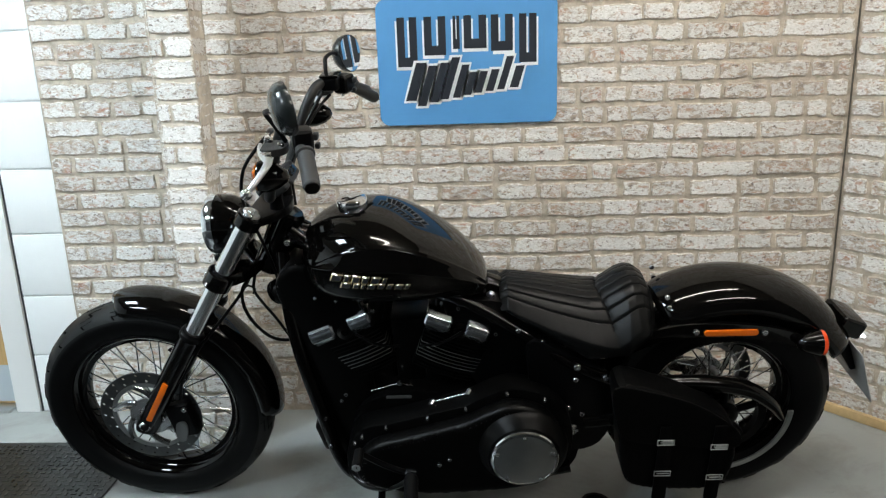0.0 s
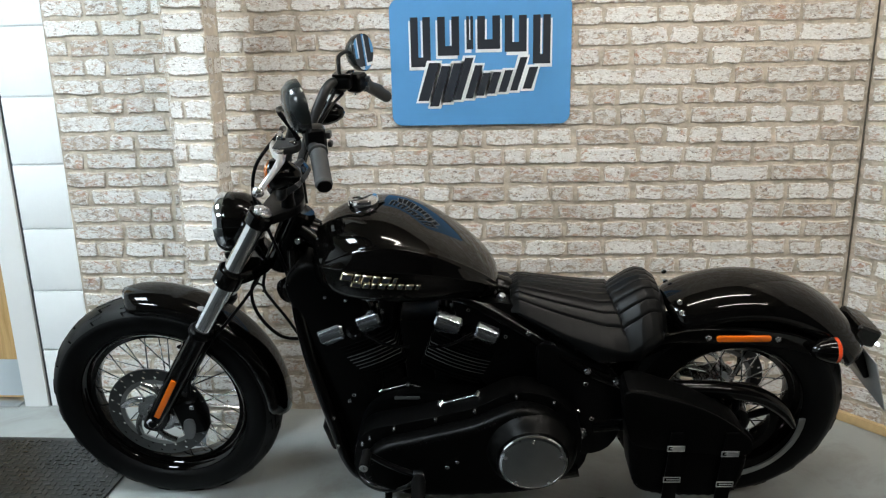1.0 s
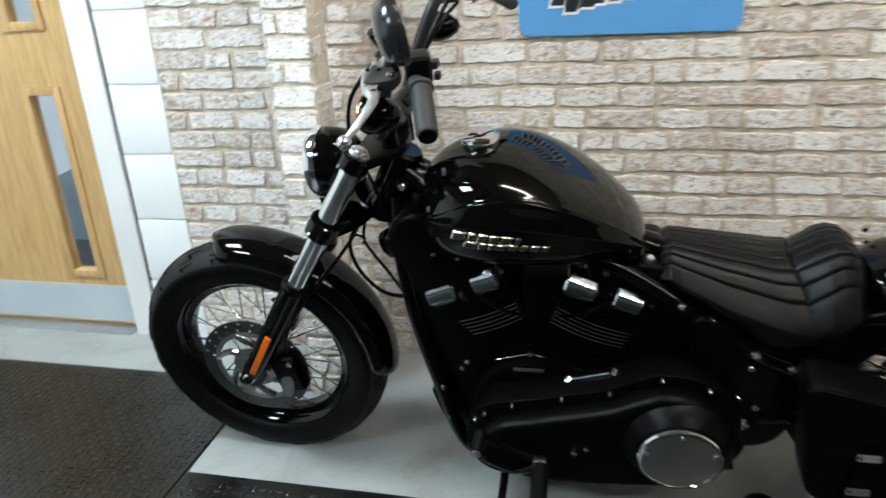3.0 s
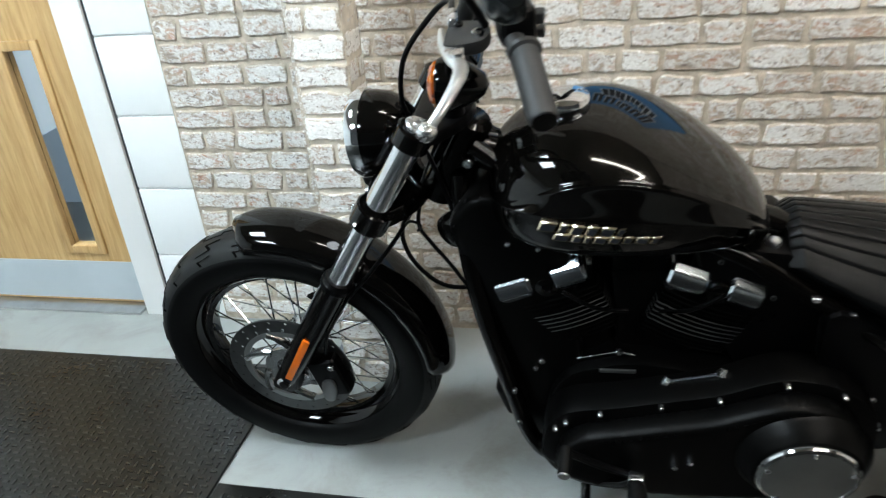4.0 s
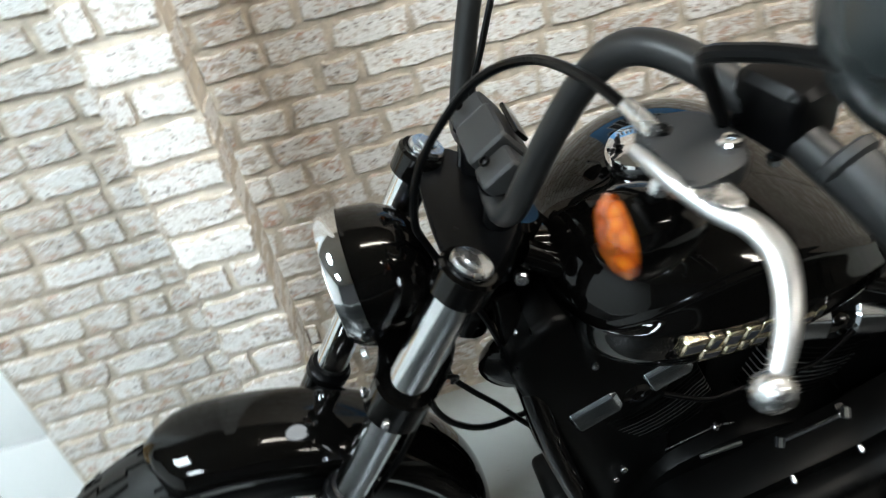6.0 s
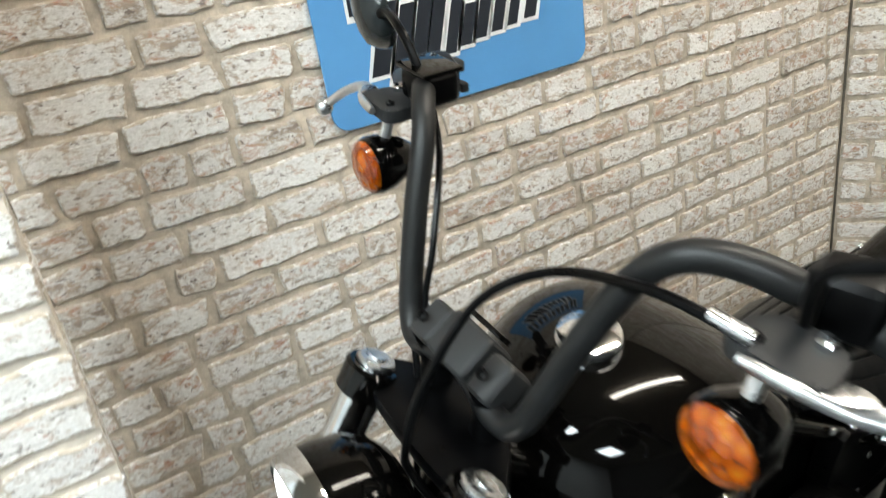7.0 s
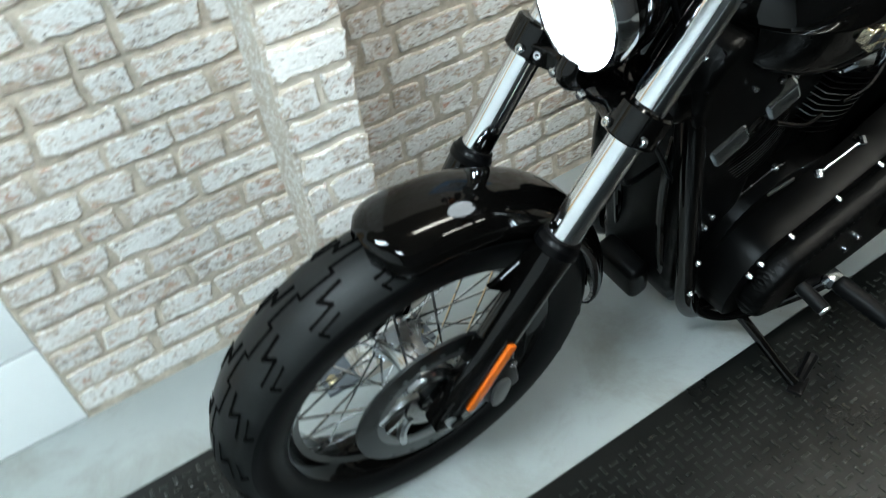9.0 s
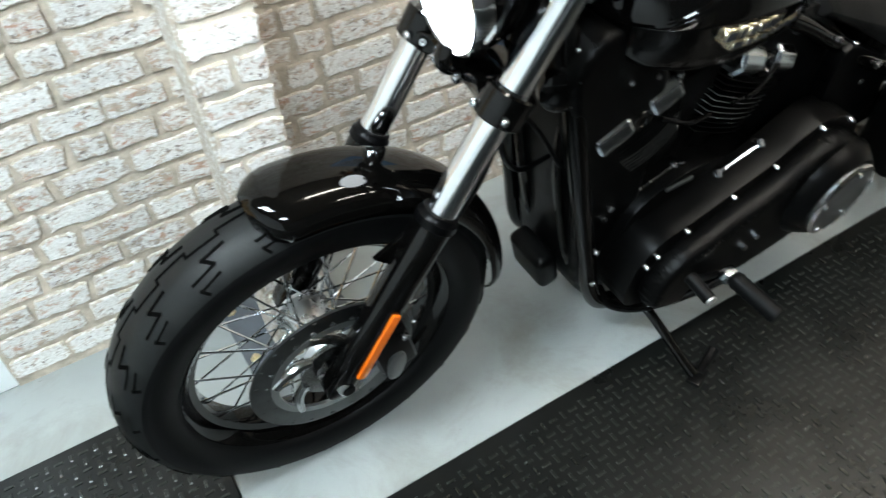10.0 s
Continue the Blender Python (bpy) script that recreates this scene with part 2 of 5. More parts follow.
# wood grain along the door's height
m = M["oak"]
b = m.node_tree.nodes["Principled BSDF"]
tc = nd(m, "ShaderNodeTexCoord")
mp = nd(m, "ShaderNodeMapping")
mp.inputs["Scale"].default_value = (9.0, 9.0, 0.7)
gr = nd(m, "ShaderNodeTexNoise", Scale=6.0, Detail=8.0, Roughness=0.65, Distortion=0.4)
ln(m, tc, "Object", mp, "Vector"), ln(m, mp, "Vector", gr, "Vector")
rp = ramp(m, [(0.3, (0.40, 0.235, 0.085)), (0.55, (0.56, 0.36, 0.155)), (0.75, (0.63, 0.43, 0.21))])
ln(m, gr, "Fac", rp, "Fac"), ln(m, rp, "Color", b, "Base Color")

glass = bpy.data.materials.new("clear_glass")
glass.use_nodes = True
gb = glass.node_tree.nodes["Principled BSDF"]
gb.inputs["Transmission Weight"].default_value, gb.inputs["Roughness"].default_value = 1.0, 0.02
gb.inputs["Base Color"].default_value = (0.93, 0.97, 0.97, 1)
M["glass"] = glass


# ---- mesh helpers ----
def part(name, bm, material, parent=None, label="", angle=35):
    bmesh.ops.recalc_face_normals(bm, faces=bm.faces)
    me = bpy.data.meshes.new(name)
    bm.to_mesh(me)
    bm.free()
    for one in material if isinstance(material, (list, tuple)) else [material]:
        me.materials.append(one)
    me.polygons.foreach_set("use_smooth", [True] * len(me.polygons))
    me.set_sharp_from_angle(angle=radians(angle))
    ob = new(name, me)
    ob.parent = parent
    if label:
        tagged(ob, label)
    return ob


def thing(name, label, category, m=None, group="", kind=""):
    ob = new(name)
    ob.empty_display_size = 0.1
    if m is not None:
        ob.matrix_basis = m
    return tagged(ob, label, category, group, kind)


def rbox(cx, cy, cz, sx, sy, sz, bevel=0.004, m=None, seg=2, bm=None):
    own = bmesh.new()
    bmesh.ops.create_cube(own, size=1.0)
    bmesh.ops.scale(own, vec=(sx, sy, sz), verts=own.verts)
    if bevel:
        bmesh.ops.bevel(own, geom=own.edges[:], offset=bevel, segments=seg, affect="EDGES", profile=0.6)
    t = Matrix.Translation((cx, cy, cz)) @ (m if m is not None else Matrix())
    bmesh.ops.transform(own, matrix=t, verts=own.verts)
    return own if bm is None else join(bm, own)


def join(a, b, index=0):
    """Adds the mesh b to a and frees b."""
    vs = [a.verts.new(v.co) for v in b.verts]
    b.verts.index_update()
    for f in b.faces:
        try:
            nf = a.faces.new([vs[v.index] for v in f.verts])
            nf.material_index = index or f.material_index
        except ValueError:
            pass
    b.free()
    return a


def frame_of(axis):
    a = Vector(axis).normalized()
    u = a.orthogonal().normalized()
    return a, u, a.cross(u)


def lathe(profile, origin=(0, 0, 0), axis=(0, 1, 0), n=40, closed=False, bm=None, start=0.0, sweep=360.0):
    """Turns (along, radius) pairs round an axis."""
    bm = bm or bmesh.new()
    a, u, v = frame_of(axis)
    o = Vector(origin)
    full = sweep >= 360
    cols = n if full else n + 1
    rings = []
    for h, r in profile:
        if r < 1e-6:
            rings.append([bm.verts.new(o + a * h)])
        else:
            rings.append([bm.verts.new(o + a * h + (u * math.cos(w) + v * math.sin(w)) * r)
                          for w in (radians(start + sweep * i / n) for i in range(cols))])
    pairs = list(zip(rings, rings[1:])) + ([(rings[-1], rings[0])] if closed else [])
    for p, q in pairs:
        for i in range(n):
            k = (i + 1) % cols
            if len(p) == 1 and len(q) == 1:
                continue
            if len(p) == 1:
                bm.faces.new((p[0], q[i], q[k]))
            elif len(q) == 1:
                bm.faces.new((p[i], p[k], q[0]))
            else:
                bm.faces.new((p[i], p[k], q[k], q[i]))
    if not closed and full:
        for r in (rings[0], rings[-1]):
            if len(r) > 2:
                bm.faces.new(r)
    return bm


def curve_points(pts, steps):
    """Catmull-Rom through the points."""
    p = [Vector(q) for q in pts]
    if len(p) < 3 or steps < 2:
        return p
    p = [p[0] * 2 - p[1]] + p + [p[-1] * 2 - p[-2]]
    out = []
    for i in range(1, len(p) - 2):
        a, b, c, d = p[i - 1:i + 3]
        for k in range(steps):
            t = k / steps
            out.append(0.5 * (2 * b + (c - a) * t + (2 * a - 5 * b + 4 * c - d) * t * t + (3 * b - a - 3 * c + d) * t ** 3))
    return out + [p[-2]]


def tube(pts, r, n=10, steps=6, bm=None):
    """A round tube along a smooth line; r is a number or one per given point."""
    bm = bm or bmesh.new()
    line = curve_points(pts, steps)
    radii = [r] * len(line) if isinstance(r, (int, float)) else list(np.interp(np.linspace(0, 1, len(line)), np.linspace(0, 1, len(r)), r))
    t0 = (line[1] - line[0]).normalized()
    u = t0.orthogonal().normalized()
    rings = []
    for i, p in enumerate(line):
        t = (line[min(i + 1, len(line) - 1)] - line[max(i - 1, 0)]).normalized()
        u = (u - t * u.dot(t)).normalized()
        v = t.cross(u)
        rings.append([bm.verts.new(p + (u * math.cos(w) + v * math.sin(w)) * radii[i]) for w in (2 * math.pi * k / n for k in range(n))])
    for a, b in zip(rings, rings[1:]):
        for k in range(n):
            bm.faces.new((a[k], a[(k + 1) % n], b[(k + 1) % n], b[k]))
    bm.faces.new(rings[0]), bm.faces.new(rings[-1])
    return bm


def rod(a, b, r, n=12, bm=None):
    a, b = Vector(a), Vector(b)
    L = (b - a).length
    e = min(r * 0.2, L * 0.2)
    return lathe([(0, r - e), (e, r), (L - e, r), (L, r - e)], a, b - a, n, bm=bm)


def loft(rings, caps=True, closed=True, bm=None):
    bm = bm or bmesh.new()
    vs = [[bm.verts.new(p) for p in ring] for ring in rings]
    n = len(vs[0])
    for a, b in zip(vs, vs[1:]):
        for k in range(n if closed else n - 1):
            bm.faces.new((a[k], a[(k + 1) % n], b[(k + 1) % n], b[k]))
    if caps:
        bm.faces.new(vs[0]), bm.faces.new(vs[-1])
    return bm


def prism(poly, y0, y1, bevel=0.004, seg=2, plane="xz"):
    """A flat outline pushed through from y0 to y1, with softened edges."""
    bm = bmesh.new()
    put = {"xz": lambda a, b, c: (a, c, b), "xy": lambda a, b, c: (a, b, c), "yz": lambda a, b, c: (c, a, b)}[plane]
    lo = [bm.verts.new(put(a, b, y0)) for a, b in poly]
    hi = [bm.verts.new(put(a, b, y1)) for a, b in poly]
    n = len(poly)
    bm.faces.new(lo), bm.faces.new(hi[::-1])
    for k in range(n):
        bm.faces.new((lo[k], lo[(k + 1) % n], hi[(k + 1) % n], hi[k]))
    bmesh.ops.recalc_face_normals(bm, faces=bm.faces)
    if bevel:
        bmesh.ops.bevel(bm, geom=bm.edges[:], offset=bevel, segments=seg, affect="EDGES", profile=0.6)
    return bm


def smooth_outline(pts, steps=5):
    """A closed smooth outline through the given corners."""
    p = [Vector((*q, 0)) for q in pts]
    n = len(p)
    out = []
    for i in range(n):
        a, b, c, d = (p[(i + k) % n] for k in (-1, 0, 1, 2))
        for k in range(steps):
            t = k / steps
            q = 0.5 * (2 * b + (c - a) * t + (2 * a - 5 * b + 4 * c - d) * t * t + (3 * b - a - 3 * c + d) * t ** 3)
            out.append((q.x, q.y))
    return out


def structure(name, bm, material, label, category):
    return tagged(part(name, bm, material), label, category, kind="structure")


# ---- room shell ----
floor_ob = structure("floor", rbox(0.7, -2.0, -0.05, 8.0, 7.4, 0.1, 0), M["floor"], "grey painted concrete floor with scuffs", "floor")
structure("ceiling", rbox(0.7, -2.0, CEIL + 0.05, 8.0, 7.4, 0.1, 0), M["ceiling"], "plain off-white painted ceiling", "ceiling")
structure("wall_behind", rbox(0.7, BACK_Y - 0.06, CEIL / 2, 7.6, 0.12, CEIL, 0), M["dark_wall"], "plain charcoal painted wall closing the room", "wall")
structure("wall_left", rbox(LEFT_X - 0.06, -2.0, CEIL / 2, 0.12, 5.2, CEIL, 0), M["white"], "plain white painted wall", "wall")
wall_back = structure("wall_back", rbox((PAPER_X + SIDE_X) / 2 + 0.06, WALL_Y + 0.06, CEIL / 2, SIDE_X - PAPER_X + 0.12, 0.12, CEIL, 0), M["mortar"],
                      "whitewashed brick back wall with beige mortar", "wall")
SPLAY = Matrix.Translation((SIDE_X - 0.01, WALL_Y, 0)) @ Matrix.Rotation(radians(-49.5), 4, "Z")
side_bm = rbox(1.5, 0.06, CEIL / 2, 3.0, 0.12, CEIL, 0)
bmesh.ops.transform(side_bm, matrix=SPLAY, verts=side_bm.verts)
structure("wall_right", rbox(4.26, -3.2, CEIL / 2, 0.12, 2.9, CEIL, 0), M["dark_wall"], "plain charcoal painted wall at the end of the room", "wall")
wall_side = structure("wall_side", side_bm, M["mortar"],
                      "whitewashed brick side wall of the display bay", "wall")
# Dark strip paints in the shade of the narrow gap between the walls.
structure("corner_trim", rbox(SIDE_X - 0.012, WALL_Y - 0.006, CEIL / 2, 0.004, 0.006, CEIL - 0.002, 0.001), M["joint"], "thin dark strip for the shaded gap in the corner of the brick walls", "trim")
trim_bm = rbox(1.48, -0.012, 0.018, 2.9, 0.022, 0.034, 0.004)
bmesh.ops.transform(trim_bm, matrix=SPLAY, verts=trim_bm.verts)
structure("trim", trim_bm, M["softwood"], "bare pine batten along the foot of the wall", "trim")

# painted blockwork beside the door, with an opening for the door
BLOCK_R = PAPER_X - 0.001
DOOR_R, DOOR_L, DOOR_H = -0.83, -1.75, 2.05
wall_block = structure("wall_block", rbox((BLOCK_R + DOOR_R) / 2, WALL_Y + 0.07, CEIL / 2, BLOCK_R - DOOR_R, 0.12, CEIL, 0), M["white"],
                       "white painted concrete block wall beside the door", "wall")
structure("wall_lintel", rbox((DOOR_R + DOOR_L) / 2, WALL_Y + 0.07, (CEIL + DOOR_H) / 2, DOOR_R - DOOR_L, 0.12, CEIL - DOOR_H, 0), M["white"],
          "white painted wall over the door", "wall")
structure("wall_beyond", rbox((DOOR_L + LEFT_X - 0.12) / 2, WALL_Y + 0.07, CEIL / 2, DOOR_L - LEFT_X + 0.12, 0.12, CEIL, 0), M["white"],
          "white painted wall beyond the door", "wall")
JOINT_X = DOOR_R + 0.067
# Charcoal strip colours in the shade of the gap by the architrave.
part("open_joint", rbox(JOINT_X + 0.0035, WALL_Y + 0.008, CEIL / 2, 0.007, 0.006, CEIL - 0.004, 0), M["dark_wall"], wall_block, "dark strip for the shade in the gap beside the architrave")
bw = 0.44
for row in range(12):
    z0 = row * 0.24
    x1 = BLOCK_R
    first = True
    while x1 > JOINT_X + 0.02:
        w = (0.22 if row % 2 else 0.40) if first else bw
        x0 = max(JOINT_X + 0.005, x1 - w)
        if x1 - x0 > 0.03:
            part("block", rbox((x0 + x1) / 2 + 0.0025, WALL_Y + 0.006, z0 + 0.12, x1 - x0 - 0.005, 0.012, 0.234, 0.004), M["white"], wall_block)
        x1 = x0
        first = False

# ---- door ----
door = thing("door_1", "oak veneer door with narrow vision panes and grey kick plate, closed", "door", kind="structure")
JAMB = 0.055
part("door_frame", rbox(DOOR_R + 0.0175, WALL_Y + 0.02, DOOR_H / 2, 0.097, 0.05, DOOR_H, 0.005), M["gloss_white"], door, "white gloss architrave")
part("door_frame", rbox(DOOR_L - 0.012, WALL_Y + 0.02, DOOR_H / 2, JAMB + 0.06, 0.05, DOOR_H, 0.005), M["gloss_white"], door, "white gloss architrave")
part("door_frame", rbox((DOOR_R + DOOR_L) / 2, WALL_Y + 0.02, DOOR_H + 0.03, DOOR_R - DOOR_L + 0.02, 0.05, 0.06, 0.005), M["gloss_white"], door, "white gloss architrave")
LEAF_Y = WALL_Y + 0.055
LR, LL = DOOR_R - 0.026, DOOR_L + JAMB
G0, G1 = -1.128, -1.012
leaf = bmesh.new()
for x0, x1, z0, z1 in ((G1, LR, 0.012, 2.03), (LL, G0, 0.012, 2.03), (G0, G1, 0.012, 0.235), (G0, G1, 0.925, 1.165), (G0, G1, 1.86, 2.03)):
    rbox((x0 + x1) / 2, LEAF_Y + 0.022, (z0 + z1) / 2, x1 - x0, 0.044, z1 - z0, 0, bm=leaf)
part("door_leaf", leaf, M["oak"], door)
for z0, z1 in ((0.235, 0.925), (1.165, 1.86)):
    pane = part("pane", rbox((G0 + G1) / 2, LEAF_Y + 0.022, (z0 + z1) / 2, G1 - G0, 0.006, z1 - z0, 0), M["glass"], door, "clear narrow glass pane")
    pane.visible_shadow = False
    bead = bmesh.new()
    for cx, cz, sx, sz in ((G0 - 0.009, (z0 + z1) / 2, 0.03, z1 - z0 + 0.05), (G1 + 0.009, (z0 + z1) / 2, 0.03, z1 - z0 + 0.05),
                           ((G0 + G1) / 2, z0 - 0.009, G1 - G0 - 0.012, 0.03), ((G0 + G1) / 2, z1 + 0.009, G1 - G0 - 0.012, 0.03)):
        rbox(cx, LEAF_Y - 0.003, cz, sx, 0.014, sz, 0.004, bm=bead)
    part("glazing_bead", bead, M["oak"], door, "moulded oak glazing bead")
part("kick_plate", rbox((LL + LR) / 2, LEAF_Y - 0.003, 0.10, LR - LL - 0.012, 0.004, 0.155, 0.001), M["kick"], door, "pale grey kick plate")
part("threshold", rbox((DOOR_L + DOOR_R) / 2, WALL_Y + 0.03, 0.005, DOOR_R - DOOR_L - 0.11, 0.09, 0.01, 0.003), M["alu"], door, "aluminium threshold strip with screws")
for i in range(5):
    part("screw", lathe([(0, 0.004), (0.0015, 0.0035), (0.002, 0.0)], (LR - 0.12 - 0.16 * i, WALL_Y + 0.02, 0.0101), (0, 0, 1), 10), M["alu"], door)
tagged(part("backdrop", rbox(-1.3, WALL_Y + 0.95, 1.2, 2.4, 0.02, 2.4, 0), M["hall"]), "pale glowing sheet for the daylit hall seen through the panes", "backdrop", kind="structure")
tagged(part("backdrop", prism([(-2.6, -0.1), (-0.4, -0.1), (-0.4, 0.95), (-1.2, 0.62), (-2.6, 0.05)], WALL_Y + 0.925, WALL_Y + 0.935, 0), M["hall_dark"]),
       "slate blue glowing sheet for the stair carpet behind the door", "backdrop", kind="structure")

# ---- brick-clad square post on its bolted base plate ----
PX0, PX1, PY0, PY1 = -0.012, 0.124, 0.236, 0.360
post = thing("post", "square post clad in whitewashed brick on a bolted steel plate", "post", kind="structure")
part("core", rbox((PX0 + PX1) / 2, (PY0 + PY1) / 2, CEIL / 2, PX1 - PX0 - 0.008, PY1 - PY0 - 0.008, CEIL - 0.002, 0), M["plaster"], post)
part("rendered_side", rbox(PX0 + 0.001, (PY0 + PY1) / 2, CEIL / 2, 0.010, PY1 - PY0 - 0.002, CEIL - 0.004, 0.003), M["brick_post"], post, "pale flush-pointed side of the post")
part("base_plate", rbox(0.045, 0.37, 0.007, 0.275, 0.25, 0.012, 0.002), M["steel_plate"], post, "dark grey steel base plate")
for bx, by in ((-0.07, 0.455), (0.155, 0.455), (-0.07, 0.275), (0.155, 0.275)):
    part("bolt", lathe([(0, 0.013), (0.006, 0.013), (0.008, 0.011), (0.008, 0.006), (0.016, 0.006), (0.017, 0.0)], (bx, by, 0.0132), (0, 0, 1), 6), M["brass"], post, "zinc anchor bolt")

# ---- sign ----
sign = thing("sign", "sky blue board with dark lettering shapes edged in white", "sign")
SX0, SX1, SZ0, SZ1 = 0.645, 1.248, 1.080, 1.496


def round_rect(x0, x1, z0, z1, r, n=6):
    out = []
    for cx, cz, a0 in ((x1 - r, z1 - r, 0), (x0 + r, z1 - r, 90), (x0 + r, z0 + r, 180), (x1 - r, z0 + r, 270)):
        out += [(cx + r * math.cos(radians(a0 + 90 * k / n)), cz + r * math.sin(radians(a0 + 90 * k / n))) for k in range(n + 1)]
    return out


SY = WALL_Y - 0.010
part("board", prism(round_rect(SX0, SX1, SZ0, SZ1, 0.035), SY - 0.006, SY, 0.0015, 1), M["blue"], sign)


def on_sign(u, v):
    """Board coordinates, 0 to 1 across and up, to the wall."""
    return SX0 + u * (SX1 - SX0), SZ0 + v * (SZ1 - SZ0)


def bar(name, pts, depth, material, label=""):
    return part(name, prism([on_sign(u, v) for u, v in pts], SY - 0.006 - depth, SY - 0.0062, 0), material, sign, label)


# upper row: six upright blocks whose feet follow an arch, each with a white drop shade
blocks = ((0.115, 0.225, 0.47), (0.265, 0.385, 0.555), (0.425, 0.462, 0.60), (0.485, 0.61, 0.60), (0.635, 0.755, 0.575), (0.79, 0.885, 0.48))
for u0, u1, v0 in blocks:
    w = min(0.042, (u1 - u0) * 0.42)
    v1 = 0.855
    for q in (((u0, v0), (u0 + w, v0), (u0 + w, v1), (u0, v1)), ((u1 - w, v0), (u1, v0), (u1, v1), (u1 - w, v1)),
              ((u0 + w, v0), (u1 - w, v0), (u1 - w, v0 + 0.075), (u0 + w, v0 + 0.075))):
        bar("shade", [(u + 0.010 * (1 if u > 0.5 else -1), v - 0.026) for u, v in q], 0.0008, M["print_white"])
        bar("bar", q, 0.0016, M["navy"])
# lower row: slanting brush strokes on a rising line
strokes = [(0.15, 0.20, 0.30, 0.060), (0.215, 0.155, 0.32, 0.050), (0.285, 0.185, 0.31, 0.050), (0.345, 0.205, 0.33, 0.046), (0.415, 0.215, 0.26, 0.042),
           (0.475, 0.235, 0.18, 0.044), (0.535, 0.25, 0.17, 0.044), (0.60, 0.262, 0.17, 0.044), (0.665, 0.272, 0.26, 0.040), (0.735, 0.285, 0.17, 0.048)]
for u, v, h, w in strokes:
    q = [(u, v), (u + w, v), (u + w + h * 0.22, v + h), (u + h * 0.22, v + h)]
    e = 0.013
    bar("shade", [(q[0][0] - e, q[0][1] - e * 1.4), (q[1][0] + e, q[1][1] - e * 1.4), (q[2][0] + e, q[2][1] + e * 1.4), (q[3][0] - e, q[3][1] + e * 1.4)], 0.0022, M["print_white"])
for u, v, h, w in strokes:
    bar("stroke", [(u, v), (u + w, v), (u + w + h * 0.22, v + h), (u + h * 0.22, v + h)], 0.003, M["navy"])

# ---- rubber matting round the display strip ----
MAT_T = 0.009


def mat_sheet(x0, x1, y0, y1):
    bm = rbox((x0 + x1) / 2, (y0 + y1) / 2, MAT_T / 2, x1 - x0, y1 - y0, MAT_T - 0.001, 0.003, seg=1)
    return bm


def mat_ribs(x0, x1, y0, y1, pitch=0.0245):
    """Short raised bars in a basket weave, as one mesh."""
    verts, faces = [], []
    nx, ny = int((x1 - x0 - 0.03) / pitch), int((y1 - y0 - 0.03) / pitch)
    for i in range(nx):
        for j in range(ny):
            cx, cy = x0 + 0.02 + (i + 0.5) * pitch, y0 + 0.02 + (j + 0.5) * pitch
            lx, ly = (0.0105, 0.0036) if (i + j) % 2 else (0.0036, 0.0105)
            k = len(verts)
            for f, z in ((1.0, MAT_T - 0.001), (0.72, MAT_T + 0.0022)):
                verts += [(cx - lx * f, cy - ly * f, z), (cx + lx * f, cy - ly * f, z), (cx + lx * f, cy + ly * f, z), (cx - lx * f, cy + ly * f, z)]
            faces += [(k + 4, k + 5, k + 6, k + 7)] + [(k + a, k + (a + 1) % 4, k + 4 + (a + 1) % 4, k + 4 + a) for a in range(4)]
    me = bpy.data.meshes.new("tread")
    me.from_pydata(verts, [], faces)
    me.materials.append(M["mat_rib"])
    return new("tread", me)


for x0, x1, y0, y1, lab in ((-2.6, -0.219, -3.9, 0.283, "black rubber mat with raised weave, in front of the door"),
                            (-0.216, 2.2, -3.9, -0.196, "black rubber mat with raised weave, along the painted strip")):
    sheet = tagged(part("rubber_mat", mat_sheet(x0, x1, y0, y1), M["mat"]), lab, "mat", group="rubber mats")
    ribs = mat_ribs(max(x0, -1.6), min(x1, 1.6), max(y0, -1.3), y1)
    ribs.parent = sheet
    tagged(ribs, "raised basket-weave tread", kind="stuff")

# ---- lamps on the ceiling ----
def batten(x, y, length, along_x=True, label="white ceiling batten light with a glowing diffuser, switched on"):
    ob = thing("ceiling_light", label, "light", pose(x, y, CEIL, 0, 0, 0 if along_x else 90), group="ceiling lights")
    part("housing", rbox(0, 0, -0.02, length, 0.07, 0.04, 0.004), M["gloss_white"], ob)
    part("diffuser", prism(round_rect(-0.045, 0.045, -0.075, -0.041, 0.012), -length / 2 + 0.01, length / 2 - 0.01, 0, plane="yz"), M["tube"], ob, "glowing opal diffuser")
    return ob


def ceiling_panel(x, y, size=0.6, label="square daylight ceiling panel, switched on"):
    ob = thing("ceiling_panel", label, "light", pose(x, y, CEIL), group="ceiling panels")
    part("frame", rbox(0, 0, -0.012, size + 0.03, size + 0.03, 0.024, 0.003), M["gloss_white"], ob)
    part("diffuser", rbox(0, 0, -0.026, size, size, 0.004, 0), M["panel"], ob, "glowing opal sheet")
    return ob


batten(1.5, -0.6, 1.8)
# Assumed second batten, out of view, added to brighten the right of the floor.
batten(2.5, -2.3, 1.8)
ceiling_panel(-1.05, -0.75)
# Assumed second panel, out of view, added for more light.
ceiling_panel(-1.1, -2.6)

# ---- motorcycle ----
# Built upright in its own space: x to the rear from the front axle, y to its right, z up; then leant on the side stand.
LEAN, HEADING = 11.5, 1.6
BIKE = pose(0.006, 0.027, 0.003, 0, 0, HEADING) @ pose(0, 0, 0, LEAN, 0, 0)
bike = thing("motorcycle", "gloss black cruiser motorcycle with wire wheels, leaning on its side stand", "motorcycle", BIKE)
TO_BIKE = BIKE.inverted()


def mirrored(pts, side):
    return [(x, y * side, z) for x, y, z in pts]


